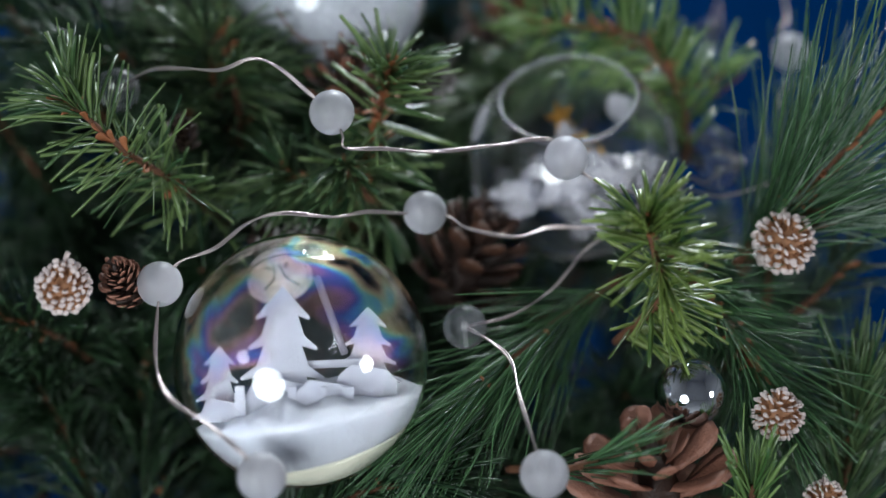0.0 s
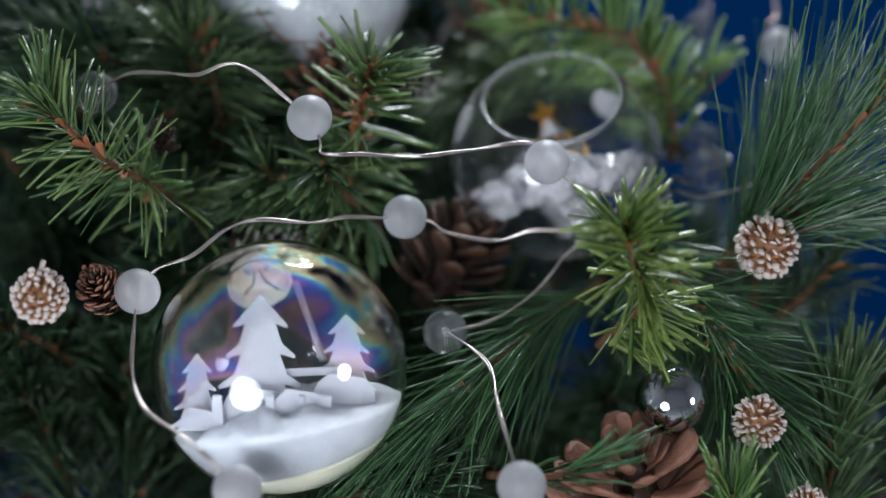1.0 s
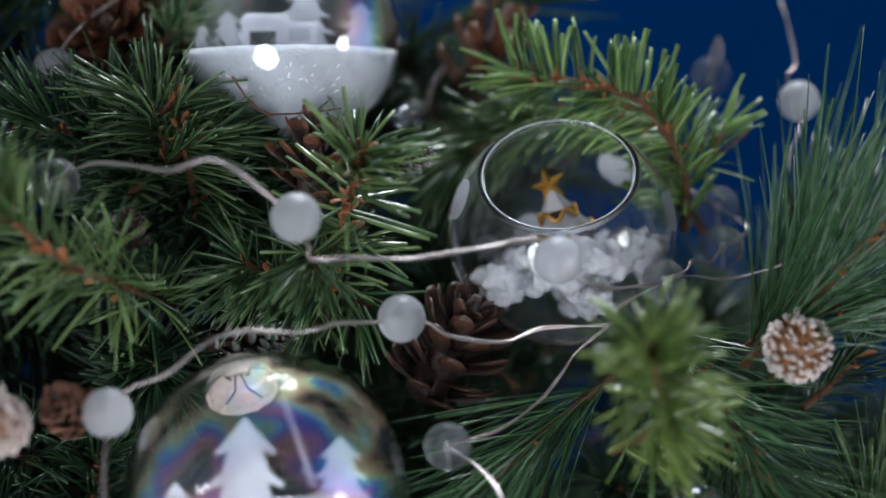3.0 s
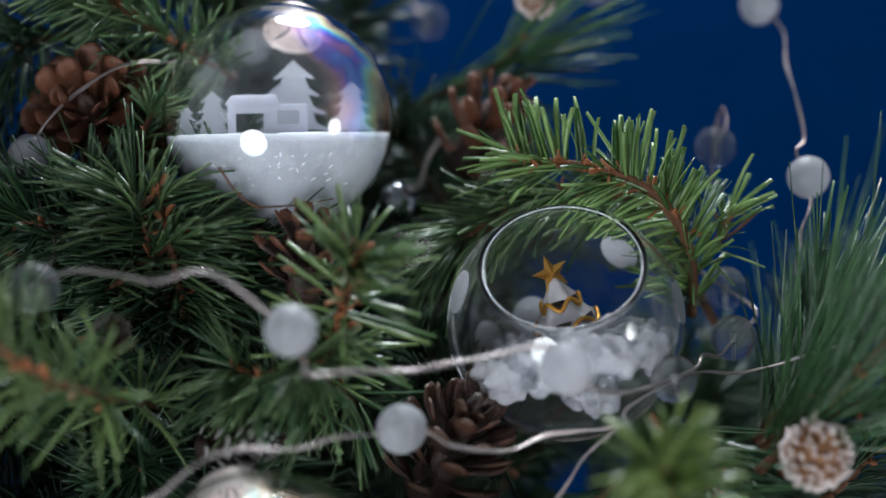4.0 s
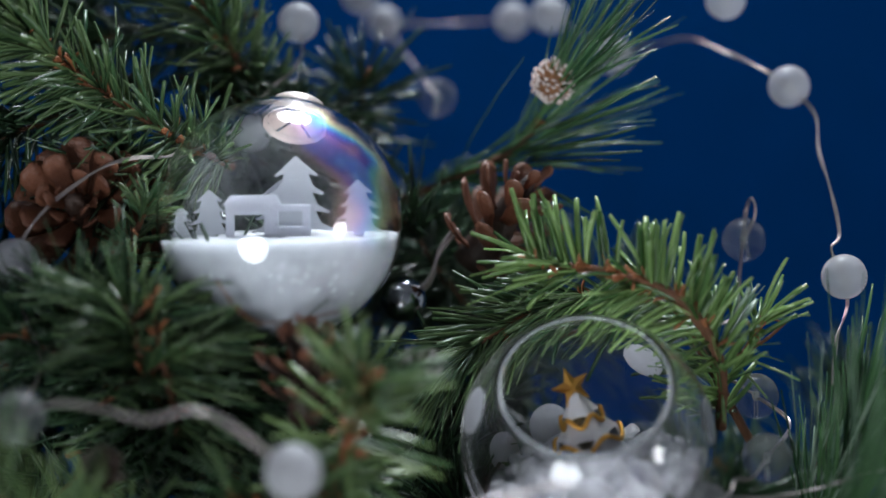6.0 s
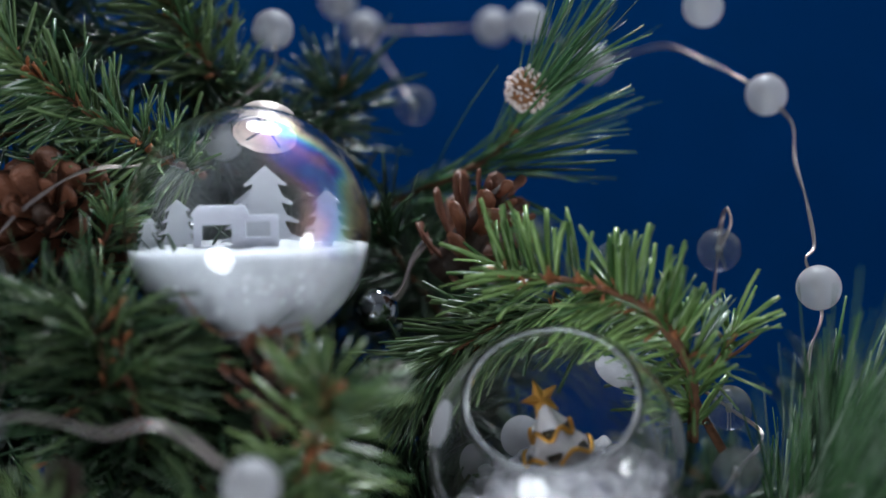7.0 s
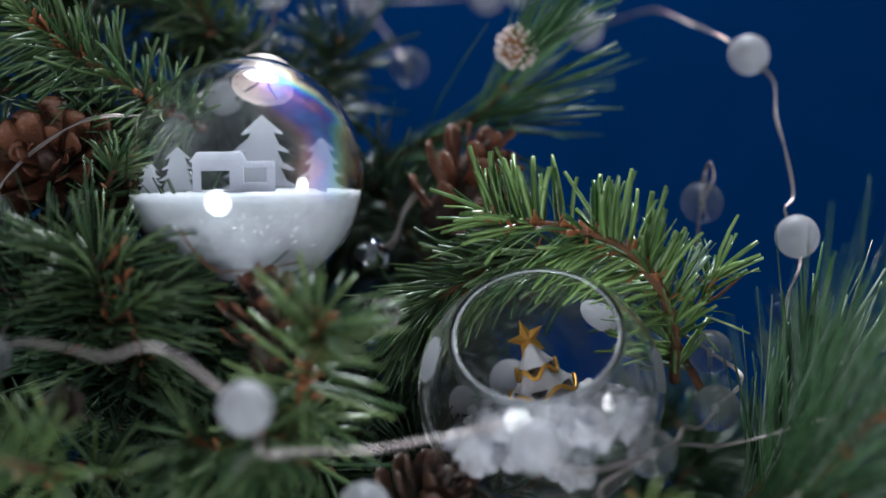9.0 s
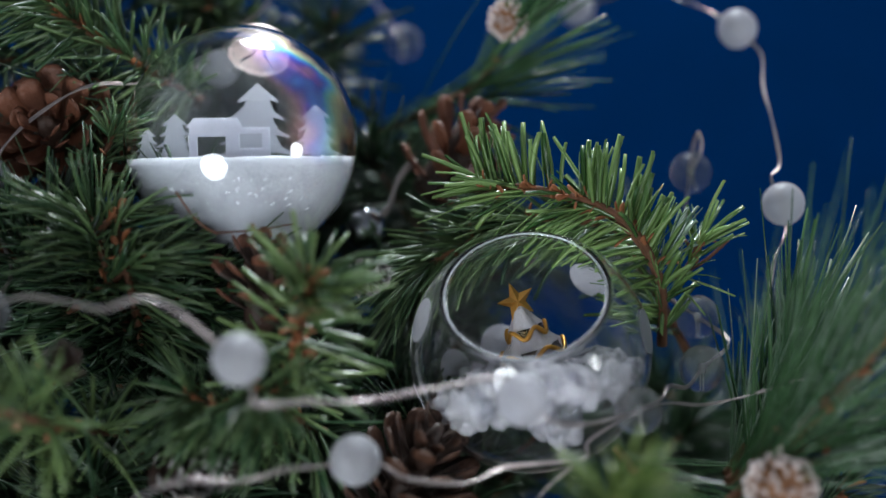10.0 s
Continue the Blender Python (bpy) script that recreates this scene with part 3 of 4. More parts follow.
def open_globe(place, axis):
    ob = thing("open_glass_globe", Matrix.Translation(place) @ frame_to(axis), "clear glass globe with a round opening and white dots", "ornament", "glass balls")
    glass_shell("glass", 0.0395, 0.0016, radians(41), GLASS, ob)
    a = radians(41)
    ring = [(0.0389 * math.sin(a) * math.cos(w), 0.0389 * math.sin(a) * math.sin(w), 0.0389 * math.cos(a)) for w in np.linspace(0, 2 * math.pi, 65)]
    v, f = tube_data(ring, 0.00024, 8)
    rim = part("rim", mesh_of("rim", v, f, [RIM]), ob, "fire-polished glass rim")
    rim.visible_shadow = False
    return ob


AX_B = Vector((-0.188, -0.681, 0.708)).normalized()
globe = open_globe(PLACE_B, AX_B)
GI = (Matrix.Translation(PLACE_B) @ frame_to(AX_B)).inverted()


def dot_on_globe(way, size):
    """A round patch of white paint that follows the glass."""
    v, f = sphere_data(0.03975, 28, 5, 0.0, size)
    v2, f2 = sphere_data(0.03955, 28, 5, 0.0, size)
    vv, ff = joined([(v, f), (v2, [q[::-1] for q in f2])])
    d = GI.to_3x3() @ Vector(way)
    part("paint_dot", mesh_of("paint_dot", vv, ff, [DOT]), globe, "white painted dot", frame_to(d, (0.3, 1, 0.2)))


for way in ((-0.94, -0.14, 0.31), (0.637, 0.53, 0.56), (0.88, -0.43, 0.19), (-0.54, 0.81, -0.24), (-0.907, 0.16, -0.43), (-0.08, 0.995, -0.05)):
    dot_on_globe(way, 0.185)

# crystals heaped in the globe
rng = np.random.default_rng(3)
seeds = np.empty((0, 3))
LOBES = ((-0.024, -0.021, 0.0100), (-0.024, -0.028, 0.0070), (-0.014, -0.014, 0.0095), (-0.003, -0.011, 0.0090), (0.010, -0.011, 0.0085), (0.024, -0.009, 0.0100), (0.031, -0.016, 0.0075), (0.006, -0.022, 0.0080))
POCKETS = ((-0.0095, -0.0300, 0.0135), (0.0200, -0.0215, 0.0110))
for p in rng.uniform(-0.037, 0.037, (16000, 3)):
    x, y, z = p
    if x * x + y * y + z * z > 0.0354 ** 2 or all(math.hypot(x - a, z - c + 0.08 * y) > r - 0.0018 for a, c, r in LOBES) or any(math.hypot(x - a, z - c) < r for a, c, r in POCKETS):
        continue
    if len(seeds) == 0 or np.min(np.sum((seeds - p) ** 2, axis=1)) > 0.0027 ** 2:
        seeds = np.vstack([seeds, p])
ico = bmesh.new()
bmesh.ops.create_icosphere(ico, subdivisions=2, radius=1.0)
for v in ico.verts:
    v.co *= 1 + 0.28 * noise.noise(v.co * 1.7)
chip = np.array([v.co for v in ico.verts])
chip_faces = np.array([[v.index for v in f.verts] for f in ico.faces])
ico.free()
crystals = thing("crystal_heap", Matrix.Translation(PLACE_B), "heap of clear and milky crystal chips inside the globe", "crystals", kind="stuff")
milky = rng.random(len(seeds)) < 0.8
for name, chosen, mat in (("milky_chips", seeds[milky], CRYSTAL), ("clear_chips", seeds[~milky], CLEAR)):
    verts, faces = [], []
    for k, p in enumerate(chosen):
        turn = np.array(Euler(rng.uniform(0, 6, 3)).to_matrix())
        size = rng.uniform(0.0023, 0.0036) * rng.uniform(0.75, 1.2, 3)
        verts.append((chip * size) @ turn.T + p)
        faces.append(chip_faces + k * len(chip))
    me = mesh_of(name, np.vstack(verts).tolist(), np.vstack(faces).tolist(), [mat])
    heap = tagged(part(name, me, crystals), kind="stuff")
    if mat is CRYSTAL:
        fuse = heap.modifiers.new("fuse", "REMESH")
        fuse.mode, fuse.voxel_size, fuse.use_smooth_shade = "VOXEL", 0.0008, True


def glass_tree():
    """The small fir in the globe: scalloped clear tiers, gold edges, and a gold star."""
    top = Vector((0.0362, 0.0120, 0.0052))
    ob = thing("toy_fir_tree", Matrix.Translation(top - Vector((-0.007, 0, 0.023))) @ pose(0, 0, 0, 0, -17, 0), "clear glass toy fir with gold edges and star", "ornament")
    for z0, z1, r0, r1 in ((0.0135, 0.0225, 0.0066, 0.0015), (0.0065, 0.016, 0.0108, 0.004), (-0.006, 0.009, 0.0145, 0.007)):
        verts, faces = [], []
        seg = 40
        for i in range(7):
            u = i / 6
            for k in range(seg):
                w = 2 * math.pi * k / seg
                rr = r0 + (r1 - r0) * u ** 0.8
                zz = z0 + (z1 - z0) * u + (1 - u) * 0.0016 * math.cos(5 * w)
                verts.append((rr * math.cos(w), rr * math.sin(w), zz))
        for i in range(6):
            for k in range(seg):
                faces.append((i * seg + k, i * seg + (k + 1) % seg, (i + 1) * seg + (k + 1) % seg, (i + 1) * seg + k))
        faces += [tuple(range(seg))[::-1], tuple(6 * seg + k for k in range(seg))]
        tier = part("tier", mesh_of("tier", verts, faces, [TOYGLASS]), ob)
        edge = [(1.02 * r0 * math.cos(w), 1.02 * r0 * math.sin(w), z0 + 0.0016 * math.cos(5 * w)) for w in np.linspace(0, 2 * math.pi, 61)]
        v, f = tube_data(edge, 0.0008, 6)
        part("gold_edge", mesh_of("gold_edge", v, f, [GOLD]), tier, "gold painted edge")
    star = []
    for k in range(10):
        r = 0.0068 if k % 2 == 0 else 0.0029
        a = math.pi / 2 + k * math.pi / 5 + 0.1
        star.append((r * math.cos(a), r * math.sin(a)))
    verts = [(x, 0, z) for x, z in star] + [(0, -0.0026, 0), (0, 0.0026, 0)]
    faces = [(k, (k + 1) % 10, 10)[::-1] for k in range(10)] + [(k, (k + 1) % 10, 11) for k in range(10)]
    part("star", mesh_of("star", verts, faces, [GOLD], False), ob, "gold five-pointed star", Matrix.Translation((0, 0, 0.024)))
    return ob


glass_tree()


def mirror_ball(place, radius, label):
    ob = thing("mirror_ball", Matrix.Translation(place) @ frame_to((0.3, 0.8, 0.5)), label, "ornament", "silver balls")
    v, f = sphere_data(radius, 32, 22, 0.12)
    part("ball", mesh_of("ball", v, f, [SILVER]), ob)
    ball_cap(radius, ob)
    return ob


mirror_ball((0.0632, -0.0720, -0.0961), 0.0120, "small mirrored silver ball among needles and cones")
mirror_ball((-0.0085, 0.0720, 0.0283), 0.0080, "small mirrored silver ball deep between the branches")

# ---- cones ----
pine_cone((-0.0010, 0.0000, -0.0490), (0.35, -0.35, 0.75), 0.042, 0.047, 44, CONE_DARK, "brown open pine cone between the glass balls", 58, tip=CONE)
pine_cone((0.0511, -0.0720, -0.1263), (-0.25, -0.5, 0.75), 0.042, 0.062, 34, CONE_PALE, "pale rosy-brown wide open pine cone", 72)
pine_cone((-0.0686, -0.0100, -0.0432), (0.8, -0.3, 0.1), 0.030, 0.022, 64, CONE_DARK, "dark slender cone lying behind a glass ball", 45, tip=CONE_GREY)
pine_cone((-0.1240, -0.0500, -0.0591), (-0.3, -0.6, 0.5), 0.019, 0.019, 70, CONE_DARK, "small dark spiky cone with tan tips beside a bead lamp", 50, tip=CONE_PALE)
pine_cone((-0.1070, -0.0210, -0.0062), (-0.1, -0.5, 0.7), 0.014, 0.014, 60, CONE_DARK, "small dark cone in the needles", 50)
pine_cone((-0.0470, 0.0030, 0.0150), (0.05, -0.35, 0.85), 0.032, 0.036, 26, CONE_DARK, "dark brown open cone under the cabin ball", 56, tip=CONE_RED)
pine_cone((-0.0133, 0.0020, 0.0153), (0.6, -0.5, 0.2), 0.016, 0.015, 62, CONE_DARK, "small dark cone with frosted scale edges", 45, tip=CONE_GREY)
pine_cone((0.0264, 0.0700, 0.0552), (0.45, -0.3, 0.7), 0.040, 0.046, 30, CONE_RED, "reddish brown open cone far back", 60)
pine_cone((-0.1146, 0.0660, 0.0608), (-0.1, -0.7, 0.2), 0.046, 0.056, 40, CONE_RED, "reddish brown open cone behind the cabin ball", 60, tip=CONE_RED)
frosted_cone((0.0998, -0.0600, -0.0455), 0.0108, "tan round cone with frosted white tips")
frosted_cone((0.0902, -0.0810, -0.1026), 0.0086, "tan round cone with frosted white tips", (0.0, -0.5, 0.8))
frosted_cone((-0.1425, -0.0640, -0.0606), 0.0090, "tan round cone with frosted white tips", (-0.2, -0.9, 0.1))
frosted_cone((0.0467, 0.0770, 0.1032), 0.0078, "tan round cone with frosted white tips on a long-needled twig")
frosted_cone((0.1083, -0.0750, -0.1319), 0.0070, "tan round cone with frosted white tips")

# ---- lamp strings ----
B1, B2, B3 = (-0.0557, -0.0580, -0.0023), (-0.0226, -0.0420, -0.0349), (0.0242, -0.0570, -0.0167)
B4, B5, B6, B7 = (-0.1124, -0.0540, -0.0597), (-0.0097, -0.0500, -0.0743), (0.0076, -0.1040, -0.1185), (-0.0789, -0.1020, -0.1183)
B8, B9, B10, B11 = (-0.1294, -0.0200, 0.0091), (-0.1353, 0.0400, 0.0478), (0.0672, -0.0240, -0.0266), (0.0931, -0.0070, -0.0165)
B12, B13, B14, B15 = (0.1115, 0.0630, 0.0462), (0.1354, 0.0320, 0.0350), (0.1368, 0.0840, 0.1005), (0.0919, 0.1600, 0.1161)
B16, B17, B18, B19 = (0.0580, 0.2000, 0.1343), (0.0045, 0.2200, 0.1351), (0.0157, 0.1430, 0.1001), (0.1185, 0.1000, 0.1337)
B20, B21, B22, B23 = (-0.0822, 0.1300, 0.1251), (-0.0394, 0.1200, 0.1278), (-0.0587, 0.1000, 0.0888), (0.0804, 0.0500, 0.0198)
B24, B25 = (0.1038, 0.0310, -0.0038), (-0.0081, 0.2000, 0.1455)
B26 = (0.0673, 0.1700, 0.1339)
for k, p in enumerate((B1, B2, B3, B4, B5, B6, B7, B8, B9, B10, B11, B12, B13, B14, B15, B16, B17, B18, B19, B20, B21, B22, B23, B24, B25, B26)):
    bead(p, (k * 37) % 70 - 35, (k * 23) % 50 - 30, p in (B5, B8, B10, B11, B12, B18, B20, B23, B24))
wire([B8, (-0.1175, -0.0320, 0.0144), (-0.1045, -0.0420, 0.0138), (-0.0928, -0.0520, 0.0122), (-0.0824, -0.0580, 0.0153), (-0.0736, -0.0580, 0.0125), (-0.0631, -0.0580, 0.0039), B1])
wire([B1, (-0.0524, -0.0620, -0.0100), (-0.0512, -0.0620, -0.0145), (-0.0383, -0.0600, -0.0145), (-0.0209, -0.0580, -0.0151), (-0.0013, -0.0560, -0.0127), (0.0182, -0.0560, -0.0103), B3])
wire([B3, (0.0330, -0.0550, -0.0233), (0.0435, -0.0450, -0.0266), (0.0553, -0.0350, -0.0270), B10])
wire([B4, (-0.1058, -0.0560, -0.0524), (-0.0943, -0.0580, -0.0479), (-0.0832, -0.0580, -0.0394), (-0.0720, -0.0560, -0.0361), (-0.0549, -0.0540, -0.0371), (-0.0432, -0.0500, -0.0351), (-0.0309, -0.0460, -0.0354), B2])
wire([B2, (-0.0142, -0.0440, -0.0365), (-0.0073, -0.0440, -0.0406), (0.0095, -0.0420, -0.0432), (0.0233, -0.0380, -0.0396), (0.0478, -0.0300, -0.0396), (0.0510, -0.0270, -0.0347), B10])
wire([(0.0478, -0.0300, -0.0396), (0.0354, -0.0340, -0.0478), (0.0289, -0.0380, -0.0549), (0.0206, -0.0420, -0.0627), (0.0069, -0.0460, -0.0706), B5], radius=0.0003)
wire([B5, (-0.0013, -0.0580, -0.0796), (0.0030, -0.0700, -0.0853), (0.0031, -0.0880, -0.0970), (0.0049, -0.1020, -0.1091), B6])
wire([B4, (-0.1127, -0.0600, -0.0675), (-0.1123, -0.0750, -0.0843), (-0.1072, -0.0880, -0.0951), (-0.0956, -0.0980, -0.1022), (-0.0853, -0.1040, -0.1103), B7])
wire([B10, (0.0748, -0.0240, -0.0230), (0.0791, -0.0180, -0.0202), (0.0872, -0.0100, -0.0218), B11])
wire([B10, (0.0780, -0.0200, -0.0252), (0.0910, -0.0150, -0.0270), (0.1041, -0.0200, -0.0238), (0.1171, -0.0250, -0.0191), (0.1374, -0.0300, -0.0139)], radius=0.0003)
wire([B13, (0.1317, 0.0340, 0.0442), (0.1363, 0.0380, 0.0491), (0.1382, 0.0500, 0.0639), (0.1391, 0.0620, 0.0767), (0.1425, 0.0740, 0.0901), B14])
wire([B14, (0.1289, 0.0900, 0.1071), (0.1229, 0.1100, 0.1142), (0.1138, 0.1300, 0.1212), (0.1036, 0.1500, 0.1194), B15])
wire([B13, (0.1347, 0.0280, 0.0254), (0.1276, 0.0200, 0.0160), (0.1218, 0.0100, 0.0025)])
wire([B9, (-0.1313, 0.0420, 0.0572), (-0.1229, 0.0460, 0.0666), (-0.1085, 0.0480, 0.0764), (-0.0978, 0.0500, 0.0796), (-0.0852, 0.0600, 0.0804), (-0.0654, 0.0920, 0.0898), (-0.0523, 0.1000, 0.1019), (-0.0395, 0.1100, 0.1142), B21])
wire([B9, (-0.1349, 0.0360, 0.0380), (-0.1299, 0.0300, 0.0273), (-0.1266, 0.0200, 0.0166), B8])
wire([B12, (0.1154, 0.0620, 0.0552), (0.1142, 0.0620, 0.0606), (0.1142, 0.0680, 0.0560), (0.1083, 0.0580, 0.0366), (0.1020, 0.0500, 0.0196), B23])
wire([B23, (0.0908, 0.0450, 0.0068), B24, (0.1113, 0.0200, -0.0116), B11])
wire([B15, B26, B16, B17, B25])
wire([B18, B17])

# ---- greenery ----
SHORT = "artificial pine sprig with flat short green needles"
LONG = "artificial pine sprig with long thin green needles"
DARK = "artificial pine sprig with shade put into its dark needle colour"
YOUNG = "yellow-green artificial pine sprig"
# sprigs round the first glass ball and the cones
branch([(-0.0924, 0.0300, -0.0369), (-0.1073, -0.0200, -0.0249), (-0.1240, -0.0450, -0.0152), (-0.1450, -0.0500, 0.0030)], 210, 0.027, NEEDLE_MID, SHORT, (40, 85), 0.0015, bracts=18)
branch([(-0.0486, 0.0350, -0.0412), (-0.0420, -0.0060, -0.0180), (-0.0375, -0.0220, -0.0010), (-0.0335, -0.0330, 0.0180)], 170, 0.024, NEEDLE_MID, SHORT, (50, 88), 0.0017, bracts=54)
branch([(-0.0404, 0.0200, -0.0415), (-0.0571, -0.0050, -0.0263), (-0.0705, -0.0120, -0.0190)], 140, 0.025, NEEDLE, SHORT, (40, 80), 0.0014, lean=(0, 0, -0.5))
branch([(-0.0273, 0.0200, -0.0371), (-0.0431, -0.0120, -0.0245), (-0.0501, -0.0230, -0.0156)], 100, 0.025, NEEDLE, SHORT, (50, 85), 0.0015, lean=(0.1, -0.2, -0.5))
branch([(0.0453, -0.0400, -0.0800), (0.0527, -0.0750, -0.0640), (0.0459, -0.0920, -0.0500), (0.0411, -0.0970, -0.0385)], 230, 0.022, NEEDLE_YOUNG, YOUNG, (35, 80), 0.0017, lean=(0.30, 0, -0.40), bracts=5, pull=0.6)
branch([(0.0880, 0.0200, -0.0120), (0.0845, 0.0110, 0.0120), (0.0710, 0.0060, 0.0315), (0.0520, 0.0125, 0.0405), (0.0250, 0.0230, 0.0445)], 150, 0.022, NEEDLE_BRIGHT, "bright green pine sprig arching over the open globe", (60, 88), 0.0019, lean=(0.10, -0.05, 1.0), bracts=22, pull=0.9, tuft=0.04)
branch([(0.0880, 0.0220, -0.0120), (0.0850, 0.0140, 0.0110), (0.0715, 0.0100, 0.0300), (0.0525, 0.0155, 0.0390), (0.0270, 0.0250, 0.0430)], 110, 0.024, NEEDLE_BRIGHT, SHORT, (35, 70), 0.0017, lean=(-0.6, 0, -0.20), bracts=12, pull=0.7, tuft=0.05)
branch([(0.1050, 0.0400, -0.0205), (0.0773, 0.0340, 0.0240), (0.0540, 0.0340, 0.0304), (0.0411, 0.0360, 0.0307)], 190, 0.025, NEEDLE, SHORT, (25, 60), 0.0015, lean=(-0.5, 0, -0.25), bracts=10)
branch([(0.0452, 0.0450, 0.0298), (0.0250, 0.0420, 0.0231), (0.0053, 0.0400, 0.0128)], 230, 0.028, NEEDLE, SHORT, (25, 60), 0.0014, lean=(-0.3, 0, -0.2), bracts=5)
branch([(0.0900, 0.0200, 0.0100), (0.0951, 0.0180, 0.0137), (0.1010, 0.0180, 0.0246)], 26, 0.022, NEEDLE_BRIGHT, YOUNG, (30, 70), 0.0015, bracts=3, stem=0.0008)
branch([(0.0835, 0.0100, 0.0130), (0.0850, 0.0090, 0.0170), (0.0870, 0.0090, 0.0210)], 10, 0.019, NEEDLE_PALE, "few glossy silvery needles at the sprig's end", (10, 40), 0.0016, lean=(0.25, 0, 0.8), bracts=1, stem=0.0007)
# long needles beside the frosted cones
branch([(0.0940, -0.0300, -0.0488), (0.1037, -0.0450, -0.0351), (0.1187, -0.0550, -0.0177), (0.1457, -0.0600, 0.0099)], 170, 0.074, NEEDLE_LONG, LONG, (8, 46), 0.0008, 0.0006, 0.02, lean=(-0.05, 0, 0.55), bracts=16, blunt=0.4, tuft=0.1)
branch([(0.0871, -0.0450, -0.0531), (0.1019, -0.0500, -0.0393), (0.1226, -0.0500, -0.0312)], 170, 0.055, NEEDLE_LONG, LONG, (5, 35), 0.0007, 0.0005, 0.05, bracts=3, blunt=0.4)
branch([(0.1200, 0.0200, -0.0694), (0.1209, 0.0120, -0.0462), (0.1261, 0.0050, -0.0279)], 120, 0.062, NEEDLE_LONG, LONG, (5, 34), 0.0013, 0.0006, 0.0, lean=(0.1, 0, 0.6), bracts=2, blunt=0.5)
branch([(0.0608, -0.0200, -0.0383), (0.0756, -0.0350, -0.0591), (0.0869, -0.0450, -0.0771), (0.0954, -0.0500, -0.0967)], 460, 0.042, NEEDLE_LONG, LONG, (25, 65), 0.0007, 0.0005, 0.05, bracts=30, blunt=0.4)
branch([(0.0523, -0.0200, -0.0570), (0.0200, -0.0350, -0.0771), (-0.0037, -0.0450, -0.0962)], 400, 0.060, NEEDLE_LONG, LONG, (8, 38), 0.0007, 0.0005, 0.1, lean=(-0.25, 0, -0.3), bracts=5, blunt=0.4)
branch([(0.0053, -0.0500, -0.1230), (0.0190, -0.0800, -0.1197), (0.0279, -0.0900, -0.1160)], 34, 0.030, NEEDLE_LONG, LONG, (5, 25), 0.0012, 0.0005, 0.0, lean=(0.5, 0, 0.1), bracts=0, blunt=0.5)
branch([(0.1256, -0.0400, -0.1521), (0.1281, -0.0450, -0.1234), (0.1304, -0.0500, -0.0990)], 200, 0.036, NEEDLE, SHORT, (15, 50), 0.0014, lean=(0, 0, 0.4), bracts=3)
branch([(0.0826, -0.0700, -0.1463), (0.0813, -0.0800, -0.1336), (0.0797, -0.0850, -0.1255)], 50, 0.026, NEEDLE_BRIGHT, YOUNG, (15, 45), 0.0016, lean=(-0.1, 0, 0.4), bracts=2)
branch([(0.1165, -0.0200, -0.0716), (0.1319, -0.0200, -0.0590), (0.1385, -0.0200, -0.0485)], 90, 0.024, NEEDLE_SHADED, DARK, (20, 60), 0.0012, bracts=3)
branch([(0.1080, 0.0140, -0.0560), (0.1160, 0.0080, -0.0420), (0.1300, 0.0040, -0.0300)], 46, 0.060, NEEDLE_PALE, "artificial pine sprig with long silvery green needles", (5, 30), 0.0012, 0.0005, 0.0, lean=(0.0, 0, 0.9), bracts=0, blunt=0.5, tuft=0.1, pull=0.7)
branch([(0.1000, -0.0440, -0.0440), (0.1130, -0.0520, -0.0270), (0.1330, -0.0560, -0.0090)], 44, 0.056, NEEDLE_PALE, "artificial pine sprig with long silvery green needles", (8, 40), 0.0007, 0.0005, 0.02, lean=(-0.1, 0, 0.6), bracts=0, blunt=0.4, tuft=0.1)
branch([(0.0990, -0.0480, -0.0450), (0.1130, -0.0520, -0.0400), (0.1300, -0.0540, -0.0370)], 46, 0.050, NEEDLE_PALE, "artificial pine sprig with long silvery green needles", (4, 24), 0.0006, 0.0005, 0.04, bracts=0, blunt=0.4)
# behind and above
branch([(-0.0660, 0.0850, 0.0758), (-0.0832, 0.0700, 0.0848), (-0.1103, 0.0640, 0.1029), (-0.1362, 0.0600, 0.1249)], 480, 0.026, NEEDLE, SHORT, (40, 75), 0.0016, lean=(-0.2, 0, 0), bracts=40)
branch([(-0.0430, 0.1300, 0.0882), (-0.0600, 0.1150, 0.1110), (-0.0719, 0.1100, 0.1291), (-0.0814, 0.1100, 0.1474)], 360, 0.028, NEEDLE, SHORT, (40, 75), 0.0016, bracts=20)
branch([(-0.1011, 0.1500, 0.0765), (-0.1203, 0.1400, 0.1194), (-0.1255, 0.1400, 0.1490)], 300, 0.032, NEEDLE_SHADED, DARK, (40, 75), 0.0016, bracts=6)
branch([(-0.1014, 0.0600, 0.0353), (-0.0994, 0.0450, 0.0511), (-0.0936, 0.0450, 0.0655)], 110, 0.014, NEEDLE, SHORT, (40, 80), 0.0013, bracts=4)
branch([(-0.1056, 0.0400, -0.0066), (-0.1096, 0.0300, 0.0167), (-0.1163, 0.0350, 0.0325)], 320, 0.030, NEEDLE_SHADED, DARK, (40, 80), 0.0013, bracts=12)
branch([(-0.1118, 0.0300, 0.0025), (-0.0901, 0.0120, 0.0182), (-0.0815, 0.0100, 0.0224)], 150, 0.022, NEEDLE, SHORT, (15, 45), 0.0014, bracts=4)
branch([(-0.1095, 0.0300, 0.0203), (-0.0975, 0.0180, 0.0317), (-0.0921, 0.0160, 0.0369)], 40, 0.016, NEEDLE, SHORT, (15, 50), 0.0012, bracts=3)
branch([(-0.1121, 0.0400, 0.0119), (-0.1300, 0.0300, 0.0246), (-0.1485, 0.0300, 0.0288)], 260, 0.034, NEEDLE_SHADED, DARK, (30, 70), 0.0012, bracts=8)
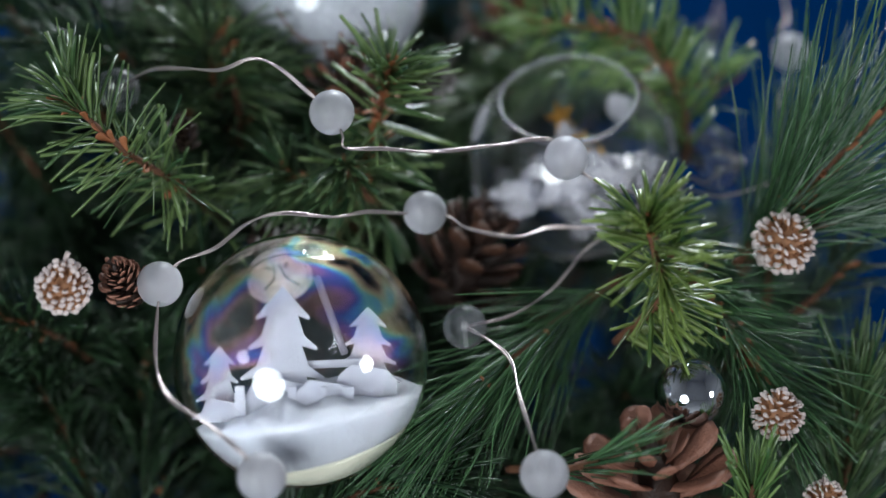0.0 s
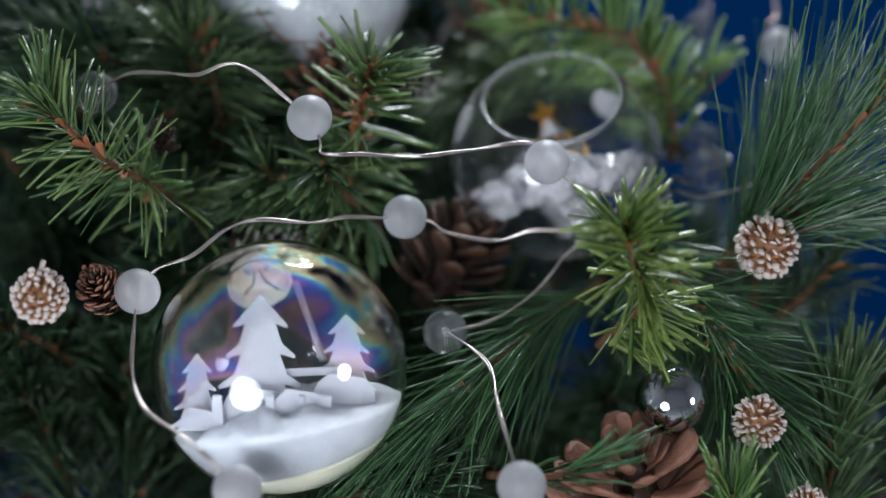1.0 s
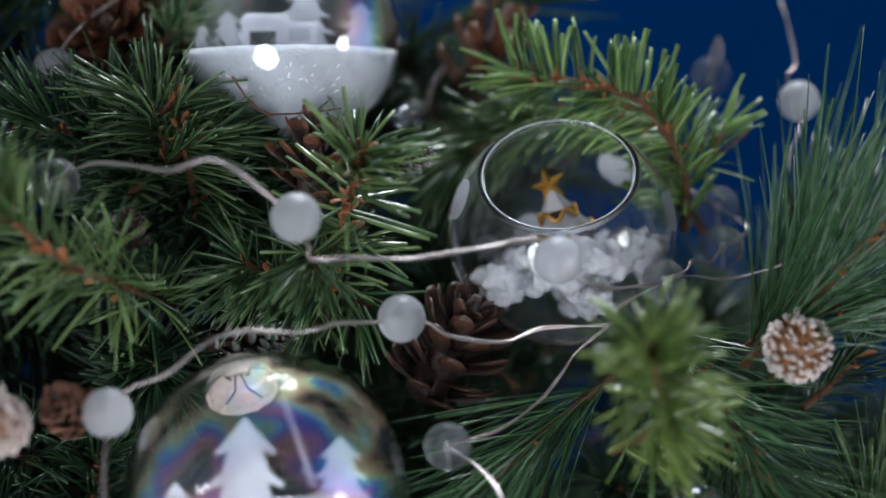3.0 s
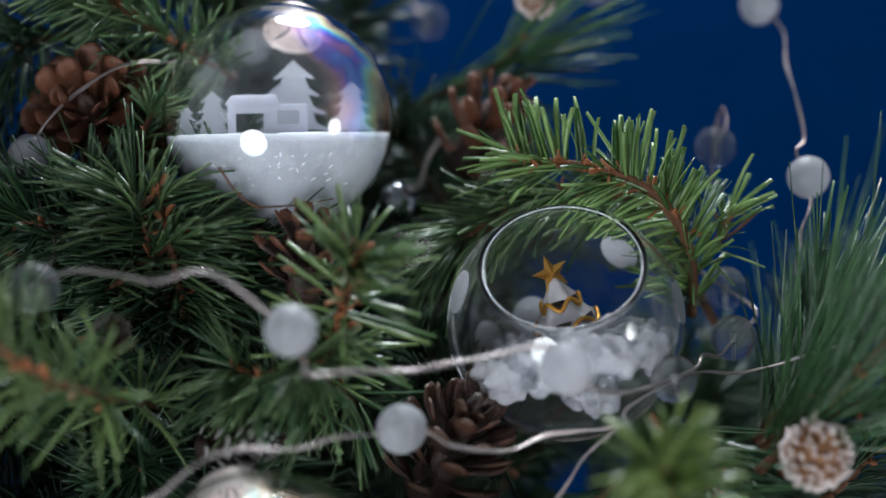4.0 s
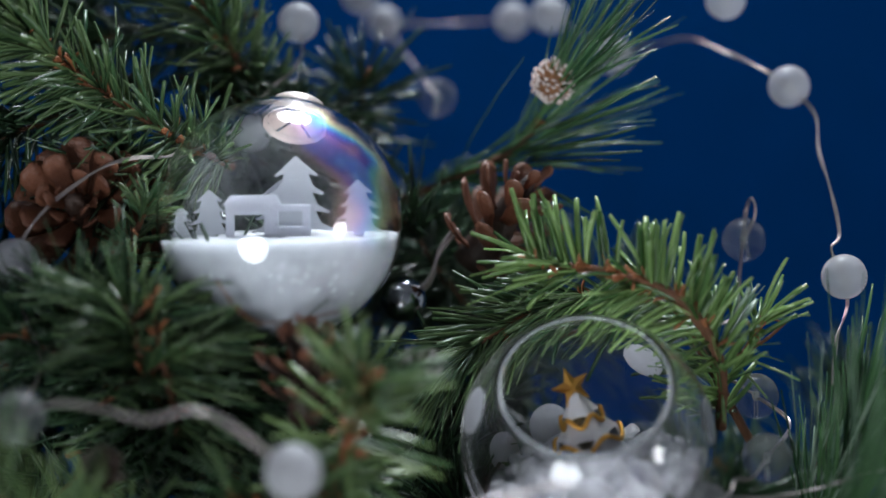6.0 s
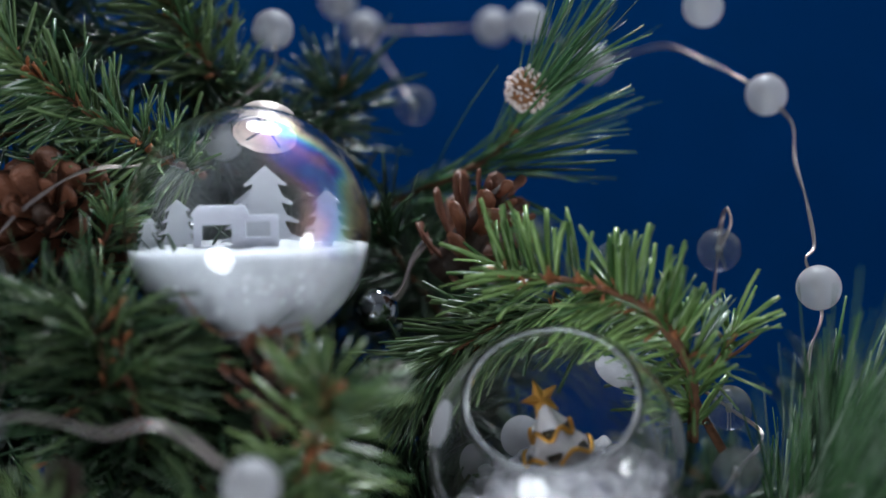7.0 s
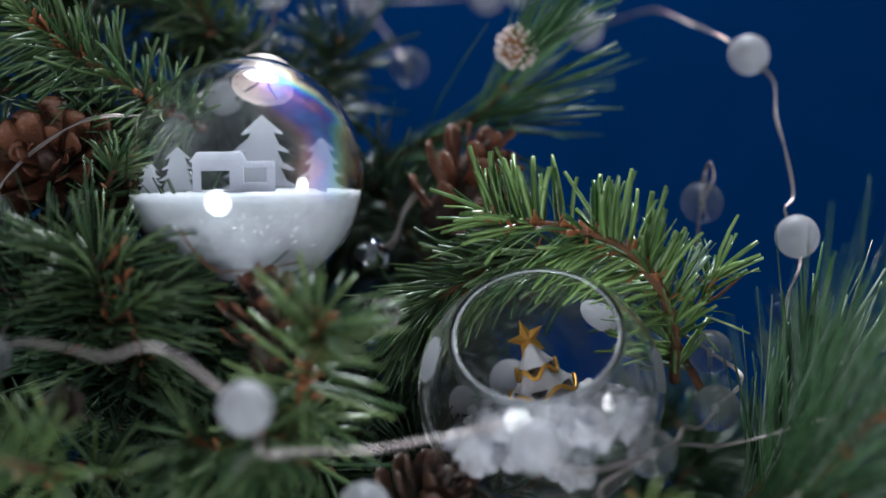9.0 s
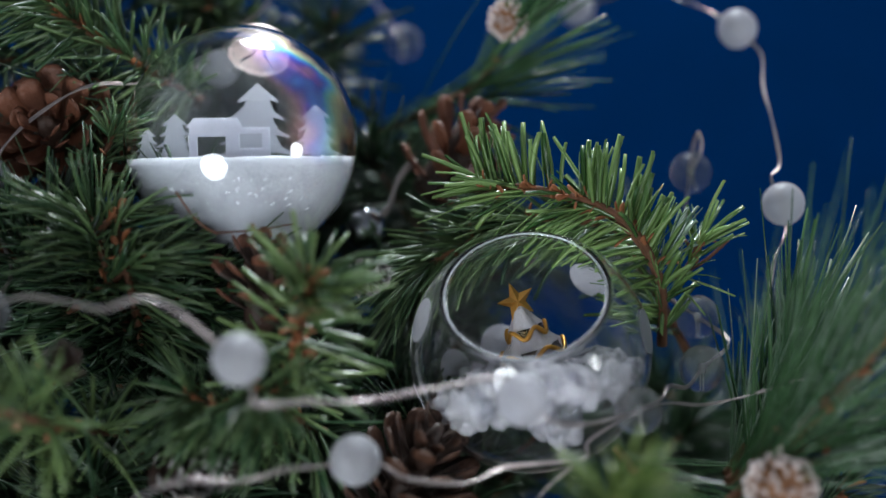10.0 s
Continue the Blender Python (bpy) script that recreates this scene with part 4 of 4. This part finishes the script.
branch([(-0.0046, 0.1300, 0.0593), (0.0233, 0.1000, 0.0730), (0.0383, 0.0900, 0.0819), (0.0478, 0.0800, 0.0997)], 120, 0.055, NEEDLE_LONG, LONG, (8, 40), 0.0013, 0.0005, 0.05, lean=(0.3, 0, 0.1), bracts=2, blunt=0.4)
branch([(-0.0343, 0.1400, 0.0598), (-0.0170, 0.1300, 0.0921), (-0.0151, 0.1250, 0.1047)], 90, 0.03, NEEDLE_SHADED, DARK, (30, 70), 0.0014, bracts=2)
branch([(-0.1060, 0.0500, -0.0138), (-0.0844, 0.0300, 0.0026), (-0.0599, 0.0300, 0.0148)], 330, 0.034, NEEDLE_SHADED, DARK, (35, 75), 0.0014, bracts=8)
branch([(-0.0598, 0.0500, -0.0077), (-0.0763, 0.0350, 0.0047), (-0.0965, 0.0350, 0.0191)], 330, 0.034, NEEDLE_SHADED, DARK, (35, 75), 0.0014, bracts=6)
branch([(-0.0679, 0.0500, -0.0260), (-0.0845, 0.0400, -0.0084), (-0.0987, 0.0400, 0.0112)], 300, 0.034, NEEDLE_SHADED, DARK, (35, 75), 0.0014, bracts=6)
branch([(-0.1225, 0.0500, -0.0158), (-0.0974, 0.0400, -0.0040), (-0.0674, 0.0350, 0.0029)], 300, 0.030, NEEDLE_SHADED, DARK, (25, 60), 0.0014, bracts=6)
branch([(0.0304, 0.0500, -0.0714), (0.0159, 0.0400, -0.0573), (0.0031, 0.0400, -0.0379)], 240, 0.030, NEEDLE_SHADED, DARK, (35, 75), 0.0014, bracts=4)
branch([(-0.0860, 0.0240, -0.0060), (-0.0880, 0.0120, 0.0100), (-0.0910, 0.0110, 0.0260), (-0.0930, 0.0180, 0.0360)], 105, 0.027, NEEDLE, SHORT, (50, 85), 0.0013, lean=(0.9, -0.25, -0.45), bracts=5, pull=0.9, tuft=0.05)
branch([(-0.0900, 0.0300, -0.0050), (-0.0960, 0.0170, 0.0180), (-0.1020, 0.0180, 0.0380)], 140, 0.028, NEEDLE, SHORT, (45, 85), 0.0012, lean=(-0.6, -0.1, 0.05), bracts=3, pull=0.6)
# the lower left, its shade put into the needle colour
branch([(-0.1220, 0.0000, -0.1618), (-0.1227, 0.0300, -0.1187), (-0.1234, 0.0250, -0.0866)], 420, 0.034, NEEDLE_SHADED, DARK, (35, 75), 0.0013, bracts=16)
branch([(-0.1321, 0.0000, -0.1616), (-0.1486, 0.0200, -0.1211), (-0.1624, 0.0100, -0.0933)], 380, 0.030, NEEDLE_SHADED, DARK, (35, 75), 0.0013, bracts=8)
branch([(-0.1425, 0.0200, -0.0877), (-0.1565, 0.0000, -0.0765), (-0.1736, -0.0100, -0.0704)], 240, 0.026, NEEDLE_SHADED, DARK, (35, 75), 0.0014, bracts=8)
branch([(-0.0752, -0.0200, -0.1513), (-0.0483, -0.0400, -0.1331), (-0.0220, -0.0500, -0.1264)], 300, 0.034, NEEDLE_SHADED, DARK, (25, 65), 0.0012, bracts=6)


def bare_twig(points, radius, label):
    v, f = tube_data(np.array(spline(points, 8)) - np.array(points[0]), radius, 6)
    ob = new("bare_twig", mesh_of("bare_twig", v, f, [STEM]))
    ob.location = points[0]
    return tagged(ob, label, "twig", "bare twigs")


bare_twig([(-0.0734, 0.0040, 0.0432), (-0.0686, 0.0020, 0.0359), (-0.0646, 0.0010, 0.0321), (-0.0605, 0.0010, 0.0299)], 0.0004, "thin dark bare twig against the cabin ball")
bare_twig([(-0.0613, 0.0010, 0.0303), (-0.0494, 0.0020, 0.0308), (-0.0370, 0.0060, 0.0324)], 0.0003, "thin dark bare twig against the cabin ball")
bare_twig([(0.0958, 0.0200, 0.0125), (0.1029, 0.0180, 0.0171), (0.1107, 0.0180, 0.0236)], 0.0006, "thin brown bare twig beside the sprig")
bare_twig([(0.0978, 0.0200, 0.0208), (0.1029, 0.0180, 0.0235), (0.1077, 0.0180, 0.0225)], 0.0004, "thin brown bare twig beside the sprig")
wire([(0.0106, 0.0720, 0.0525), (0.0041, 0.0700, 0.0449), (0.0005, 0.0700, 0.0351), (-0.0059, 0.0720, 0.0292)], "silver hanging wire of the small mirrored ball", 0.0008)

# deep filling sprigs, with shade put into their needle colour
rng_fill = random.Random(8)


def clear_of_balls(p):
    """Whether a sprig rooted at p would reach a glass ball."""
    return any(math.hypot(p.x - c[0], p.z - c[2]) < 0.095 and p.y < c[1] + 0.075 for c in (PLACE_B, PLACE_C)) or (p.x > -0.09 and p.z > 0.0 and p.y < 0.12)


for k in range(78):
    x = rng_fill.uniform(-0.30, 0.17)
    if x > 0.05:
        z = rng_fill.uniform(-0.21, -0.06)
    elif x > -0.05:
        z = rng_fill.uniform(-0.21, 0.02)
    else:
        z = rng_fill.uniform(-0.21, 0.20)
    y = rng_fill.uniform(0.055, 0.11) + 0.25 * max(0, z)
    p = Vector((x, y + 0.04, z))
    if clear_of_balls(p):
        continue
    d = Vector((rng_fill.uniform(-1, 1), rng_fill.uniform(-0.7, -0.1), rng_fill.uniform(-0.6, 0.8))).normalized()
    branch([p, p + d * 0.035, p + d * 0.07 + Vector((0, 0, 0.006))], 200, 0.032, NEEDLE_SHADED, DARK, (30, 75), 0.0015, bracts=0)
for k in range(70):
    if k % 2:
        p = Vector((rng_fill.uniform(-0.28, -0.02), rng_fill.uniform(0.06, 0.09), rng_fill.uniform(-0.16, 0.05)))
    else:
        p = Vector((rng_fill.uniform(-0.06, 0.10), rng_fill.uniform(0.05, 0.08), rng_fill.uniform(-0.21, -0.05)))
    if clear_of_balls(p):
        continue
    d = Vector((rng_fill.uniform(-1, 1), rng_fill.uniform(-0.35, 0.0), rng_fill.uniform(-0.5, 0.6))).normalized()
    branch([p, p + d * 0.035, p + d * 0.07], 210, 0.030, NEEDLE_SHADED, DARK, (30, 75), 0.0015, bracts=0)
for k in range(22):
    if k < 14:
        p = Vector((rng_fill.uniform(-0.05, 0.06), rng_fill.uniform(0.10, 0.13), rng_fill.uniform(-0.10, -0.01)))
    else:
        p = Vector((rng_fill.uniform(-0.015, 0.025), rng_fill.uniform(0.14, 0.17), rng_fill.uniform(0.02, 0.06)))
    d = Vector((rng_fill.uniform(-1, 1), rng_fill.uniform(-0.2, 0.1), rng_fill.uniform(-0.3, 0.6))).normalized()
    branch([p - d * 0.035, p, p + d * 0.035], 200, 0.030, NEEDLE_SHADED, DARK, (30, 75), 0.0015, bracts=0)
# shade-coloured sprigs close behind the cabin ball and the outer bead
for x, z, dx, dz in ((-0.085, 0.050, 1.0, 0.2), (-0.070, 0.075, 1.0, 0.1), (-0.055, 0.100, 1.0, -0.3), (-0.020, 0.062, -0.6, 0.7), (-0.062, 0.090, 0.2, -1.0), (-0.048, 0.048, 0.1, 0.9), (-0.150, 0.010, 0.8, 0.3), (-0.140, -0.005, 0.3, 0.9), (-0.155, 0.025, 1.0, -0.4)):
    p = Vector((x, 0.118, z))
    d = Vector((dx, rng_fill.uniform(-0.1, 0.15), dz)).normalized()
    branch([p - d * 0.03, p, p + d * 0.035], 210, 0.028, NEEDLE_SHADED, DARK, (30, 75), 0.0015, bracts=0)
